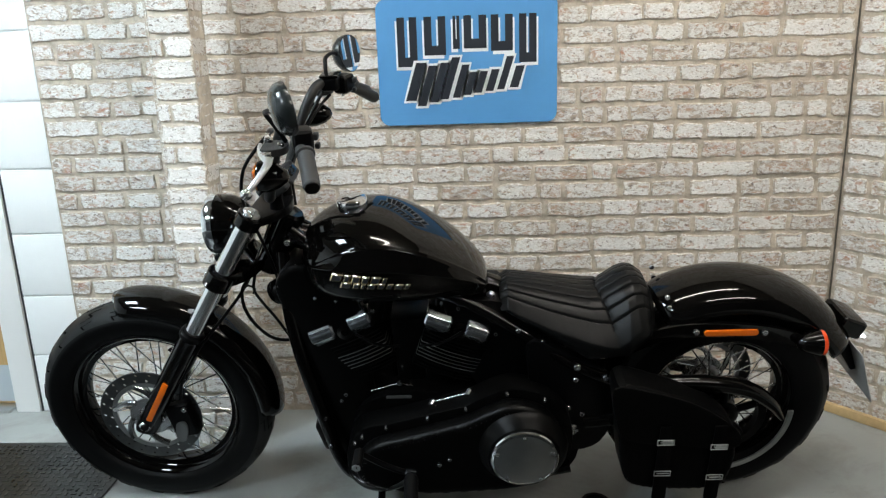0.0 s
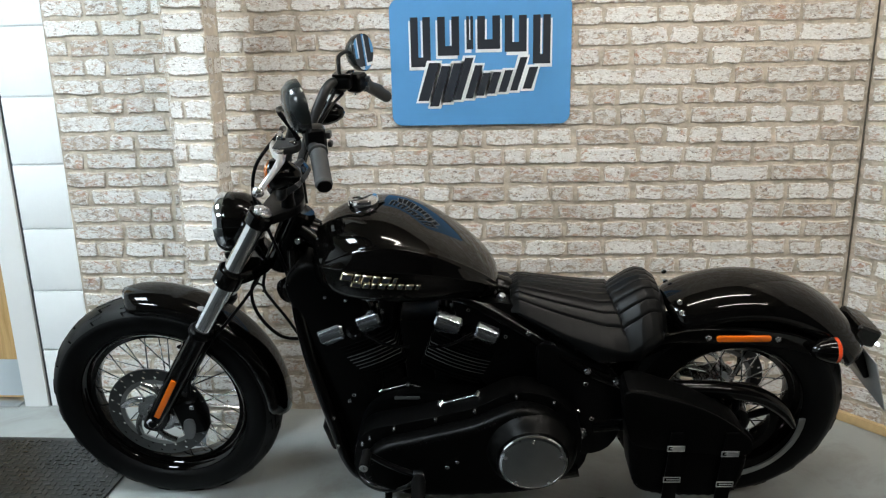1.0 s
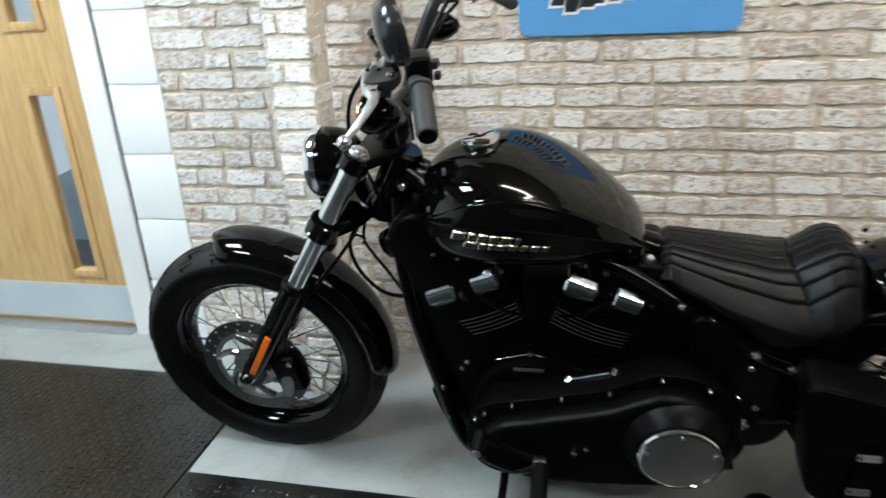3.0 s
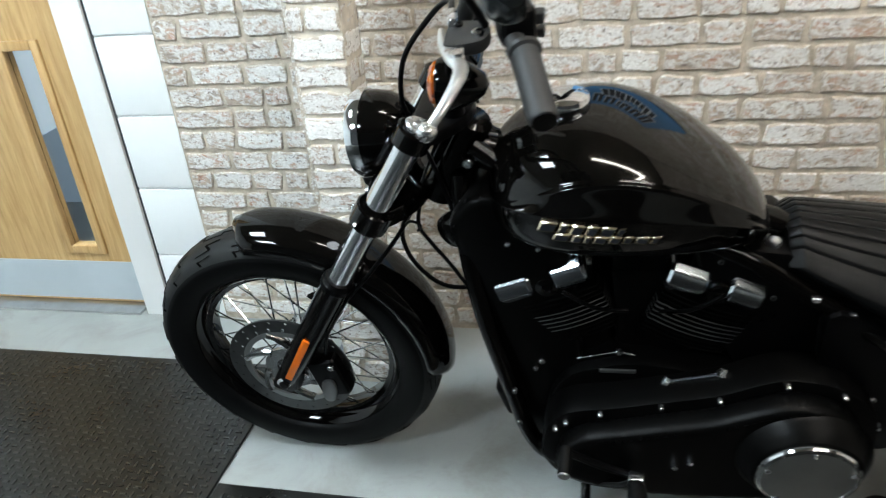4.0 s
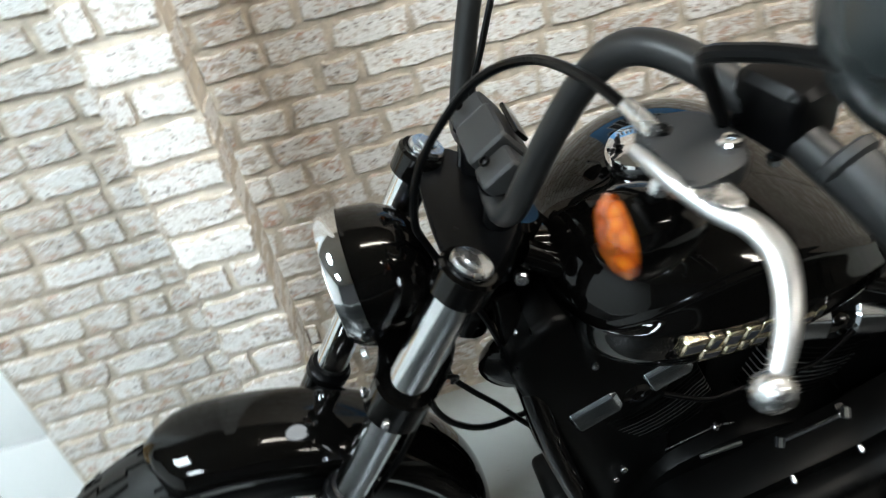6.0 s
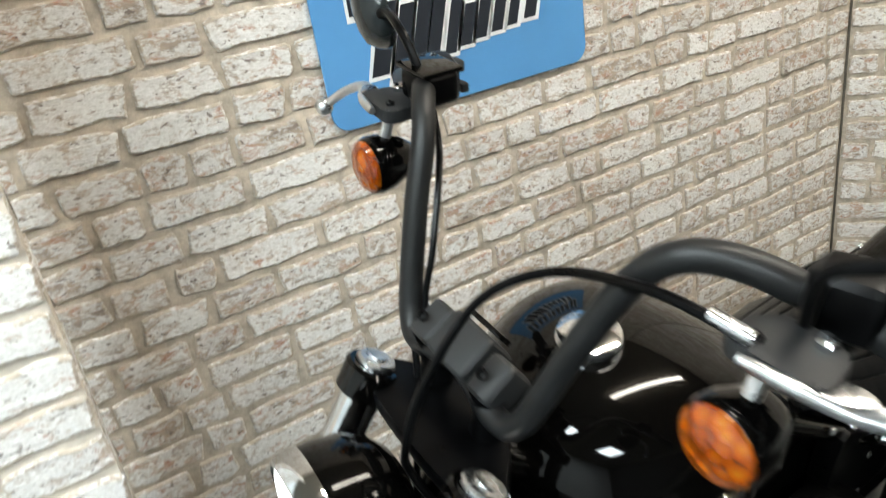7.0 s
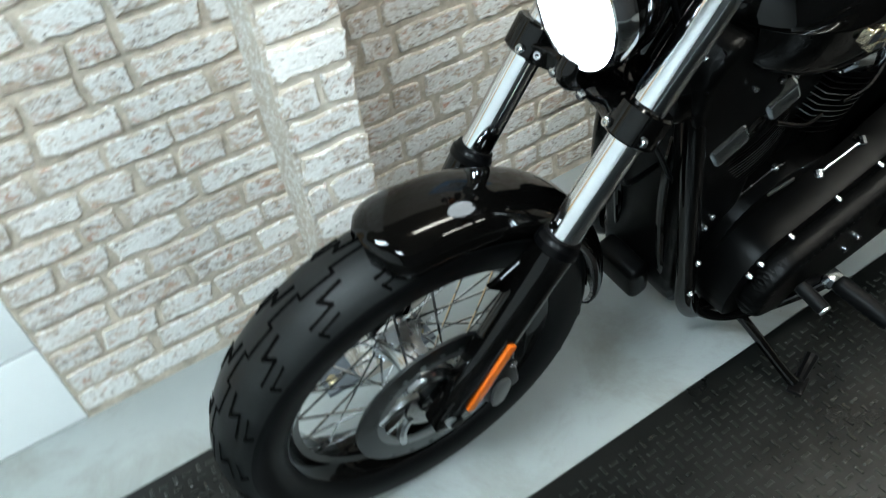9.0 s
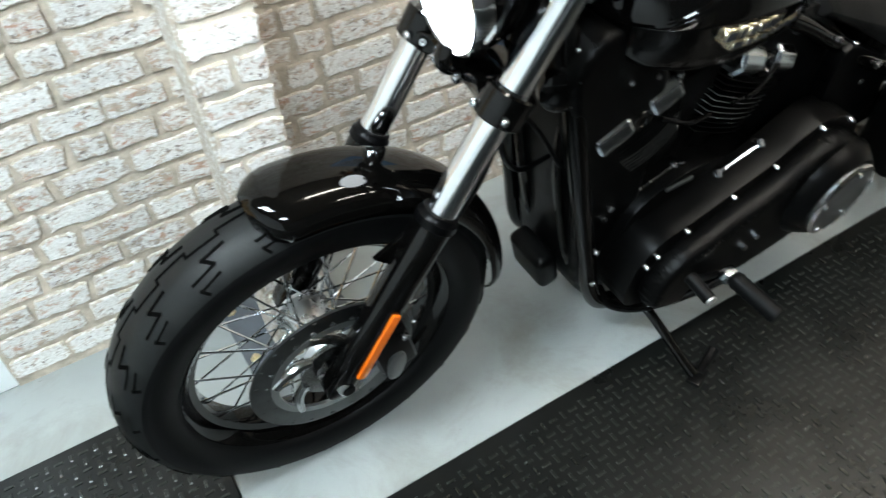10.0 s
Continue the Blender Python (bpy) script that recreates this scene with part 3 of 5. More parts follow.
def bolt(at, axis, r=0.007, h=0.006, parent=None, material=None, n=10):
    a, b = Vector(at), Vector(axis).normalized()
    return part("bolt", lathe([(0, r * 0.94), (h * 0.75, r * 0.94), (h, r * 0.74), (h, r * 0.46), (h * 0.35, r * 0.40), (h * 0.35, 0)], a, b, n), material or M["bolt"], parent or bike)


def tyre_profile(R, half, bead):
    """(along, radius) round the section, from bead to bead."""
    out = [(-half * 0.66, bead), (-half * 0.9, bead + 0.014)]
    for a in range(-78, 79, 6):
        c = half
        out.append((math.sin(radians(a)) * c * 1.02, R - c * 0.82 + math.cos(radians(a)) * c * 0.82))
    return out + [(half * 0.9, bead + 0.014), (half * 0.66, bead)]


def wheel(name, label, cx, cz, R, half, rim_r, spokes, hub_half):
    """Wire wheel: rim with tyre, tread grooves, hub and crossed spokes."""
    o = (cx, 0, cz)
    w = rim_r
    rim = part(name, lathe([(-half * 0.68, w + 0.012), (-half * 0.72, w + 0.004), (-half * 0.62, w - 0.004), (-half * 0.36, w - 0.012), (-half * 0.3, w - 0.024), (0, w - 0.028),
                            (half * 0.3, w - 0.024), (half * 0.36, w - 0.012), (half * 0.62, w - 0.004), (half * 0.72, w + 0.004), (half * 0.68, w + 0.012)],
                           o, (0, 1, 0), 72, closed=True), M["gloss"], bike, label)
    rubber = lathe(tyre_profile(R, half, w + 0.004), o, (0, 1, 0), 128, closed=True)
    for f in rubber.faces:
        m = f.calc_center_median()
        f.material_index = 1 if math.hypot(m.x - cx, m.z - cz) > R - half * 0.82 * 0.60 else 0
    part("tyre", rubber, [M["rubber"], M["tread_rubber"]], rim, "black rubber tyre with zigzag tread", 60)
    # tread: stepped black strips repeated round the crown, painting in the grooves' shade
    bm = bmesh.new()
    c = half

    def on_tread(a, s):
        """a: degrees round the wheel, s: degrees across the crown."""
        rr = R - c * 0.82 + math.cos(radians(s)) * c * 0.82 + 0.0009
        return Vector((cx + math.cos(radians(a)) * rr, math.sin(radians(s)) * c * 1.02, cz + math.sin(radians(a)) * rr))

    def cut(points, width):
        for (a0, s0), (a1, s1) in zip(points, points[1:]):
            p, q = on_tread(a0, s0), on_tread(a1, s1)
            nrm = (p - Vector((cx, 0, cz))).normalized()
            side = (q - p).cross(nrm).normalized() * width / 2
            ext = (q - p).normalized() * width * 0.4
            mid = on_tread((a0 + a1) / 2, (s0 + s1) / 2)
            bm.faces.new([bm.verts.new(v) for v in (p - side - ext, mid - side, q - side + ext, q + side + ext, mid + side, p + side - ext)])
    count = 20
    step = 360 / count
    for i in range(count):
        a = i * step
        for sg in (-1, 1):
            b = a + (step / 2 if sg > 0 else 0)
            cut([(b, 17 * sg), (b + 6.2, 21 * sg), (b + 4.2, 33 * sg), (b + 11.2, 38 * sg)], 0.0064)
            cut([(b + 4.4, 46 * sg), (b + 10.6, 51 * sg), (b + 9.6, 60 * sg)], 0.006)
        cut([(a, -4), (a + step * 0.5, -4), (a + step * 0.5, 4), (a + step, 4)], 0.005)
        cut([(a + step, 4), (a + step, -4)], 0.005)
    tagged(part("tread", bm, M["groove"], rim), "dark strips shading the zigzag tread grooves", kind="stuff")
    hub = lathe([(-hub_half, 0.02), (-hub_half, 0.046), (-hub_half + 0.010, 0.050), (-hub_half + 0.016, 0.040), (-hub_half * 0.4, 0.032), (0, 0.030),
                 (hub_half * 0.4, 0.032), (hub_half - 0.016, 0.040), (hub_half - 0.010, 0.050), (hub_half, 0.046), (hub_half, 0.02)], o, (0, 1, 0), 32)
    part("hub", hub, M["polished"], rim, "polished hub")
    one = rod((0, 0, 0), (1, 0, 0), 0.0021, 6)
    me = bpy.data.meshes.new("spoke")
    one.to_mesh(me)
    one.free()
    me.materials.append(M["chrome"])
    for i in range(spokes):
        sg = -1 if i % 2 else 1
        lead = 34 if (i // 2) % 2 else -34
        a = 360 * i / spokes
        p = Vector((cx + math.cos(radians(a + lead)) * 0.046, sg * (hub_half - 0.012), cz + math.sin(radians(a + lead)) * 0.046))
        q = Vector((cx + math.cos(radians(a)) * (w - 0.022), sg * half * 0.1, cz + math.sin(radians(a)) * (w - 0.022)))
        d = q - p
        s = new("spoke", me)
        s.parent = rim
        s.matrix_basis = Matrix.Translation(p) @ d.to_track_quat("X", "Z").to_matrix().to_4x4() @ Matrix.Diagonal((d.length, 1, 1, 1))
    return rim


FZ, RX, RZ = 0.335, 1.650, 0.327
front_wheel = wheel("front_wheel", "gloss black front rim laced with steel spokes", 0.0, FZ, 0.3435, 0.0655, 0.2425, 40, 0.062)
rear_wheel = wheel("rear_wheel", "gloss black rear rim laced with steel spokes", RX, RZ, 0.331, 0.080, 0.2045, 40, 0.07)


def brake_disc(name, parent, cx, cy, cz, r0, r1, cells, thick=0.005):
    """Drilled ring on a curved-arm carrier."""
    bm = bmesh.new()

    def at(r, a, y):
        return (cx + math.cos(a) * r, cy + y, cz + math.sin(a) * r)
    rows = 2
    for row in range(rows):
        ra, rb = r0 + (r1 - r0) * row / rows, r0 + (r1 - r0) * (row + 1) / rows
        for i in range(cells):
            a0 = 2 * math.pi * (i + 0.5 * row) / cells
            da = 2 * math.pi / cells
            outer = [(ra, a0), (ra, a0 + da / 2), (ra, a0 + da), ((ra + rb) / 2, a0 + da), (rb, a0 + da), (rb, a0 + da / 2), (rb, a0), ((ra + rb) / 2, a0)]
            hr = 0.0052 if (i + row) % 2 == 0 else 0.0
            for y in (-thick / 2, thick / 2):
                ov = [bm.verts.new(at(r, a, y)) for r, a in outer]
                if not hr:
                    bm.faces.new(ov)
                    continue
                rm, am = (ra + rb) / 2, a0 + da / 2
                iv = [bm.verts.new(at(rm + hr * math.sin(radians(-135 + 45 * k)), am + hr / rm * math.cos(radians(-135 + 45 * k)), y)) for k in range(8)]
                for k in range(8):
                    bm.faces.new((ov[k], ov[(k + 1) % 8], iv[(k + 1) % 8], iv[k]))
    for r in (r0, r1):
        ring = [[bm.verts.new(at(r, 2 * math.pi * k / 72, y)) for k in range(72)] for y in (-thick / 2, thick / 2)]
        for k in range(72):
            bm.faces.new((ring[0][k], ring[0][(k + 1) % 72], ring[1][(k + 1) % 72], ring[1][k]))
    d = part(name, bm, M["disc"], parent, "drilled steel brake disc")
    arms = lathe([(-0.004, 0.034), (-0.004, 0.062), (0.004, 0.062), (0.004, 0.034)], (cx, cy, cz), (0, 1, 0), 40, closed=True)
    part("carrier_ring", lathe([(-0.003, r0 - 0.010), (-0.003, r0 + 0.003), (0.003, r0 + 0.003), (0.003, r0 - 0.010)], (cx, cy, cz), (0, 1, 0), 60, closed=True), M["derby"], parent, "satin inner ring of the brake disc")
    for i in range(6):
        a = radians(60 * i + 12)
        part("disc_arm", tube([(cx + math.cos(a + k * 0.16) * (0.058 + k * (r0 - 0.062) / 4), cy, cz + math.sin(a + k * 0.16) * (0.058 + k * (r0 - 0.062) / 4)) for k in range(5)], 0.009, 8, 3), M["carrier"], parent)
    part("disc_carrier", arms, M["carrier"], parent, "satin disc carrier with curved arms")
    return d


brake_disc("brake_disc", front_wheel, 0, -0.078, FZ, 0.112, 0.15, 44)
brake_disc("brake_disc", rear_wheel, RX, 0.09, RZ, 0.11, 0.146, 44)
part("axle", rod((0, -0.135, FZ - 0.003), (0, 0.135, FZ - 0.003), 0.012, 16), M["satin"], front_wheel, "front axle")
# Grey arc over the lower rear quarter of the rear rim.
arc = [(RX + math.cos(radians(a)) * 0.212, RZ - 0.022 + math.sin(radians(a)) * 0.212) for a in range(-88, 3, 5)] + [(RX + math.cos(radians(a)) * 0.196, RZ - 0.022 + math.sin(radians(a)) * 0.196) for a in range(2, -89, -5)]
part("rim_lip", prism(arc, -0.086, -0.079, 0.0015, 1), M["derby"], rear_wheel, "satin grey arc along the rear rim")
pulley = part("belt_pulley", lathe([(-0.012, 0.096), (-0.012, 0.118), (-0.004, 0.122), (0.012, 0.122), (0.014, 0.096)], (RX, -0.105, RZ), (0, 1, 0), 60, closed=True), M["satin"], rear_wheel, "black five-spoke belt pulley")
part("hub", lathe([(-0.014, 0), (-0.014, 0.030), (-0.008, 0.042), (0.012, 0.042), (0.014, 0)], (RX, -0.105, RZ), (0, 1, 0), 32), M["satin"], pulley, "black pulley hub")
for k in range(5):
    a = radians(72 * k + 20)
    part("spoke", rod((RX + 0.03 * math.cos(a), -0.105, RZ + 0.03 * math.sin(a)), (RX + 0.102 * math.cos(a), -0.105, RZ + 0.102 * math.sin(a)), 0.011, 12), M["satin"], pulley)

# fork
SLOPE = 0.615  # sideways run of the fork for each metre of rise


def fork_at(z, y, ahead=0.0):
    return (max(-1, (z - 0.330) * SLOPE) - ahead, y, z)


FORK_DIR = Vector((SLOPE, 0, 1)).normalized()
for sg in (-1, 1):
    y = 0.105 * sg
    leg = part("fork_leg", tube([fork_at(0.312, y), fork_at(0.34, y), fork_at(0.42, y), fork_at(0.60, y), fork_at(0.622, y)], [0.02, 0.026, 0.030, 0.031, 0.0325], 20, 4), M["gloss"], bike, "gloss black fork slider")
    part("dust_seal", lathe([(0, 0.0335), (0.012, 0.0335), (0.016, 0.030), (0.022, 0.029), (0.024, 0.0255)], fork_at(0.622, y), FORK_DIR, 24), M["satin"], leg, "rubber dust seal")
    part("axle_clamp", prism(smooth_outline([(-0.034, 0.318), (0.0, 0.298), (0.03, 0.312), (0.052, 0.36), (0.03, 0.40), (-0.002, 0.372)], 4), y - 0.018, y + 0.018, 0.004), M["gloss"], leg)
    part("axle_nut", lathe([(0, 0.016), (0.006, 0.016), (0.009, 0.012), (0.009, 0.0)], (-0.002, y + 0.018 * sg, FZ - 0.003), (0, sg, 0), 6), M["polished"], leg, "steel axle nut")
    part("reflector", prism([(0.014, 0.366), (0.029, 0.358), (0.101, 0.482), (0.087, 0.492)], y + 0.029 * sg, y + 0.036 * sg, 0.003), M["reflector"], leg, "amber side reflector")
    part("reflector_base", prism([(0.008, 0.364), (0.031, 0.350), (0.107, 0.484), (0.086, 0.499)], y + 0.018 * sg, y + 0.0292 * sg, 0.003), M["gloss"], leg)
    stanchion = part("fork_tube", rod(fork_at(0.62, y), fork_at(0.975, y), 0.0245, 48), M["chrome"], bike, "chrome fork tube")
    part("fork_cap", lathe([(0, 0.0235), (0.004, 0.0235), (0.007, 0.021), (0.008, 0.012), (0.011, 0.012), (0.012, 0)], fork_at(0.979, y), FORK_DIR, 24), M["polished"], stanchion, "polished fork cap")
    part("clamp_ring", lathe([(-0.024, 0.034), (-0.021, 0.0375), (0.021, 0.0375), (0.024, 0.034), (0.024, 0.0247), (-0.024, 0.0247)], fork_at(0.797, y), FORK_DIR, 28, closed=True), M["gloss"], stanchion, "gloss black lower clamp")
    part("clamp_ring", lathe([(-0.019, 0.030), (-0.016, 0.0335), (0.015, 0.0335), (0.019, 0.030), (0.019, 0.0247), (-0.019, 0.0247)], fork_at(0.962, y), FORK_DIR, 28, closed=True), M["gloss"], stanchion, "gloss black upper clamp")
    bolt(fork_at(0.797, y - 0.034, 0.02), (-0.6, -0.3 * sg, 0.3), 0.007, 0.007, stanchion)
    bolt(fork_at(0.803, y - 0.016 * sg, 0.040), (-1, 0, 0.4), 0.007, 0.007, stanchion)
lower = prism(smooth_outline([(0.258, -0.10), (0.275, -0.04), (0.275, 0.04), (0.258, 0.10), (0.315, 0.12), (0.37, 0.045), (0.37, -0.045), (0.315, -0.12)], 4), 0.778, 0.812, 0.005, plane="xy")
yoke = part("lower_yoke", lower, M["gloss"], bike, "gloss black lower fork yoke")
part("upper_yoke", prism(smooth_outline([(0.384, -0.10), (0.376, -0.04), (0.376, 0.04), (0.384, 0.10), (0.414, 0.118), (0.470, 0.045), (0.470, -0.045), (0.414, -0.118)], 4), 0.946, 0.970, 0.005, plane="xy"), M["satin"], bike, "satin black upper fork yoke")
part("headlamp_bracket", tube([(0.285, 0, 0.80), (0.262, 0, 0.812), (0.27, 0, 0.835)], 0.02, 12), M["gloss"], bike)
for sg in (-1, 1):
    bolt((0.262, 0.028 * sg, 0.80), (-1, 0, -0.2), 0.008, 0.008, yoke)
part("steering_head", rod((0.385, 0, 0.775), (0.475, 0, 0.945), 0.038, 24), M["gloss"], bike)

# headlamp
HL = (0.262, 0.0, 0.908)
shell = part("headlamp", lathe([(0.0, 0.077), (0.012, 0.080), (0.03, 0.0795), (0.060, 0.074), (0.084, 0.061), (0.100, 0.040), (0.107, 0.02), (0.108, 0)], HL, (1, 0, 0.06), 48), M["gloss"], bike, "gloss black round headlamp, lit")
part("bezel", lathe([(0.018, 0.0822), (0.018, 0.0795), (-0.004, 0.071), (-0.010, 0.0735), (-0.009, 0.0775), (-0.002, 0.0815), (0.008, 0.0832)], HL, (1, 0, 0.06), 48, closed=True), M["chrome"], shell, "polished trim ring")
part("lens", lathe([(0.002, 0.0715), (-0.006, 0.0705), (-0.010, 0.063), (-0.014, 0.047), (-0.0165, 0.027), (-0.0175, 0)], HL, (1, 0, 0.06), 48), M["beam"], shell, "glowing white headlamp lens")

# handlebar and risers
for sg in (-1, 1):
    part("riser", tube([(0.436, 0.048 * sg, 0.965), (0.437, 0.05 * sg, 0.99), (0.438, 0.052 * sg, 1.02)], [0.019, 0.016, 0.021], 14, 3), M["satin"], bike, "satin black bar riser")
TILT = Matrix.Rotation(radians(-34), 4, "Y")
clamp = part("riser_clamp", rbox(0.448, 0, 1.030, 0.052, 0.066, 0.050, 0.009, TILT, 3), M["grip"], bike, "dark grey riser clamp housing a small display")
for sg in (-1, 1):
    part("clamp_end", rbox(0.447, 0.0535 * sg, 1.026, 0.047, 0.036, 0.044, 0.009, TILT, 3), M["grip"], clamp, "dark grey end block of the clamp")
    part("clamp_screw", lathe([(0, 0.006), (0.004, 0.006), (0.005, 0.004), (0.002, 0.003), (0.002, 0)], (0.428, 0.0535 * sg, 1.050), (-0.56, 0, 0.83), 10), M["satin"], clamp)
part("display", rbox(0.474, 0, 1.050, 0.006, 0.056, 0.020, 0.002, TILT), M["gloss"], clamp, "dark digital display")
bar_half = [(0.438, 0.0, 1.018), (0.432, -0.045, 1.013), (0.4305, -0.064, 1.005), (0.432, -0.086, 1.006), (0.439, -0.102, 1.023), (0.449, -0.114, 1.055), (0.474, -0.136, 1.130), (0.501, -0.158, 1.192), (0.520, -0.186, 1.222),
            (0.544, -0.224, 1.225), (0.572, -0.277, 1.208), (0.598, -0.347, 1.184), (0.620, -0.418, 1.156)]
part("handlebar", tube(mirrored(bar_half[::-1], -1) + bar_half[1:], 0.0136, 16, 5), M["bar"], bike, "satin black mini ape-hanger handlebar")
for sg in (-1, 1):
    g0, g1 = Vector((0.592, 0.312 * sg, 1.196)), Vector((0.6235, 0.415 * sg, 1.155)) + (Vector((0.014, 0.010, -0.024)) if sg > 0 else Vector())
    ax = (g1 - g0).normalized()
    L = (g1 - g0).length
    prof = [(0, 0.0175), (0.002, 0.0205), (0.008, 0.0205), (0.011, 0.0168)] + [(0.013 + (L - 0.02) * k / 12, 0.0170 + 0.0005 * (k % 2)) for k in range(13)] + [(L - 0.004, 0.0174), (L, 0.0158)]
    grip = part("grip", lathe(prof, g0, ax, 28), M["grip"], bike, "ribbed dark grey rubber grip")
    part("grip_end", lathe([(0, 0.0152), (0.002, 0.0152), (0.003, 0.0138), (0.003, 0)], g1, ax, 24), M["satin"], grip, "black grip end")
    hx, hy, hz = 0.574, 0.268 * sg, 1.211
    house = part("switch_housing", rbox(hx + 0.004, hy, hz, 0.046, 0.056, 0.052, 0.014, Matrix.Rotation(radians(-18 * sg), 4, "Z"), 3), M["satin"], bike, "black switch housing with chrome screws")
    part("switch", rbox(hx + 0.034, hy + 0.004 * sg, hz + 0.008, 0.012, 0.022, 0.014, 0.003), M["grip"], house)
    part("switch", rbox(hx + 0.034, hy - 0.008 * sg, hz - 0.016, 0.010, 0.018, 0.012, 0.003), M["grip"], house)
    bolt((hx - 0.004, hy + 0.012 * sg, hz - 0.032), (0, 0, -1), 0.006, 0.006, house)
    perch = part("lever_perch", prism(smooth_outline([(px, py * sg) for px, py in ((0.489, 0.262), (0.490, 0.238), (0.512, 0.232), (0.538, 0.242), (0.546, 0.270), (0.540, 0.296), (0.520, 0.307), (0.495, 0.309), (0.491, 0.290))], 4), 1.184, 1.202, 0.005, plane="xy"),
                 M["grip"], bike, "dark satin lever perch")
    if sg > 0:
        part("master_cylinder", rbox(0.548, 0.236, 1.221, 0.048, 0.060, 0.038, 0.011, seg=4), M["satin"], perch, "black brake fluid reservoir")
        part("reservoir_lid", rbox(0.548, 0.236, 1.242, 0.052, 0.064, 0.006, 0.0025), M["gloss"], perch, "black reservoir lid")
    lever = curve_points([(x, y * sg, z) for x, y, z in ((0.481, 0.256, 1.198), (0.485, 0.276, 1.197), (0.491, 0.298, 1.195), (0.503, 0.320, 1.191), (0.519, 0.342, 1.188), (0.521, 0.368, 1.184), (0.510, 0.397, 1.169), (0.491, 0.422, 1.147))], 5)
    rings = []
    for i, p in enumerate(lever):
        u = i / (len(lever) - 1)
        along = (lever[min(i + 1, len(lever) - 1)] - lever[max(i - 1, 0)]).normalized()
        across = along.cross(Vector((0, 0, 1))).normalized()
        up = across.cross(along).normalized()
        wide = float(np.interp(u, (0, 0.1, 0.35, 0.5, 0.7, 0.92, 1.0), (0.0042, 0.0050, 0.0060, 0.0098, 0.0088, 0.0066, 0.0055)))
        thick = float(np.interp(u, (0, 0.1, 0.5, 1.0), (0.004, 0.006, 0.0065, 0.0055)))
        rings.append([p + across * wide * math.cos(w) + up * thick * math.sin(w) for w in (2 * math.pi * k / 16 for k in range(16))])
    blade = part("lever", loft(rings), M["cast"], bike, "polished alloy hand lever with ball end", 60)
    part("lever_web", prism(smooth_outline([(px, py * sg) for px, py in ((0.494, 0.310), (0.505, 0.3095), (0.518, 0.309), (0.521, 0.326), (0.512, 0.334), (0.500, 0.322))], 3), 1.186, 1.199, 0.002, plane="xy"), M["polished"], blade, "pivot web of the lever")
    bolt((0.533, 0.284 * sg, 1.200), (0, 0, 1), 0.0085, 0.009, perch, M["chrome"])
    bolt((0.503, 0.252 * sg, 1.200), (0, 0, 1), 0.006, 0.006, perch, M["satin"])
    part("lever_ball", lathe([(-0.0125, 0), (-0.0105, 0.007), (-0.006, 0.0108), (0, 0.0125), (0.006, 0.0108), (0.0105, 0.007), (0.0125, 0)], (0.490, 0.422 * sg, 1.146), (0, 1, 0), 18), M["polished"], blade)
    # indicator under the perch
    ic = (0.471, 0.262 * sg, 1.127)
    ind = part("front_turn_signal", lathe([(0.0, 0.034), (0.006, 0.0362), (0.022, 0.0345), (0.045, 0.026), (0.062, 0.014), (0.068, 0)], ic, (1, 0, 0), 32), M["gloss"], bike, "black bullet turn signal with amber lens")
    part("lens", lathe([(0.0035, 0.0330), (-0.004, 0.0325), (-0.010, 0.026), (-0.014, 0.014), (-0.015, 0), (-0.013, 0.0), (-0.012, 0.013), (-0.008, 0.0245), (-0.002, 0.0308), (0.0035, 0.0312)], ic, (1, 0, 0), 16, closed=False), M["amber"], ind, "faceted amber lens", 12)
    part("reflector_bowl", lathe([(0.003, 0.0318), (0.010, 0.026), (0.016, 0.014), (0.018, 0.0)], ic, (1, 0, 0), 28), M["chrome"], ind, "silvered bowl behind the lens")
    part("bulb", lathe([(-0.004, 0), (-0.002, 0.005), (0.004, 0.0065), (0.014, 0.006), (0.016, 0)], ic, (1, 0, 0), 14), M["reflector"], ind, "amber bulb")
    part("stem", tube([(0.493, 0.262 * sg, 1.152), (0.501, 0.262 * sg, 1.170), (0.508, 0.262 * sg, 1.187)], 0.007, 10), M["polished"], ind, "polished stem")
    # mirror on a bent stalk
    mc = Vector((0.580, 0.368 * sg, 1.304)) if sg < 0 else Vector((0.574, 0.400, 1.268))
    nrm = Vector((1.0, 0.44 if sg < 0 else -0.35, 0.15)).normalized()
    part("mirror_stem", tube([(0.540, -0.262, 1.205), (0.524, -0.270, 1.240), (0.510, -0.283, 1.272), (0.520, -0.305, 1.284), (0.540, -0.332, 1.290), tuple(mc - nrm * 0.03)] if sg < 0 else [(0.537, 0.236 * sg, 1.235), (0.534, 0.252 * sg, 1.262), (0.533, 0.275 * sg, 1.282), (0.545, 0.325 * sg, 1.284), tuple(mc - nrm * 0.022 - Vector((0, 0.03 * sg, 0.006)))], 0.0055, 10, 6), M["satin"], bike, "black mirror stalk")
    a, u, v = nrm, Vector((0, 0, 1)), None
    v = a.cross(u).normalized()
    u = v.cross(a).normalized()
    rings = []
    for h, s in ((-0.034, 0.12), (-0.032, 0.45), (-0.026, 0.76), (-0.012, 0.96), (0.0, 1.0), (0.006, 0.98)):
        rings.append([mc + a * h + (v * math.cos(w) * 0.062 * (1 + 0.12 * math.sin(w)) + u * math.sin(w) * 0.054) * s for w in (2 * math.pi * k / 32 for k in range(32))])
    mir = part("mirror", loft(rings), M["mirror_shell"], bike, "oval gloss black mirror")
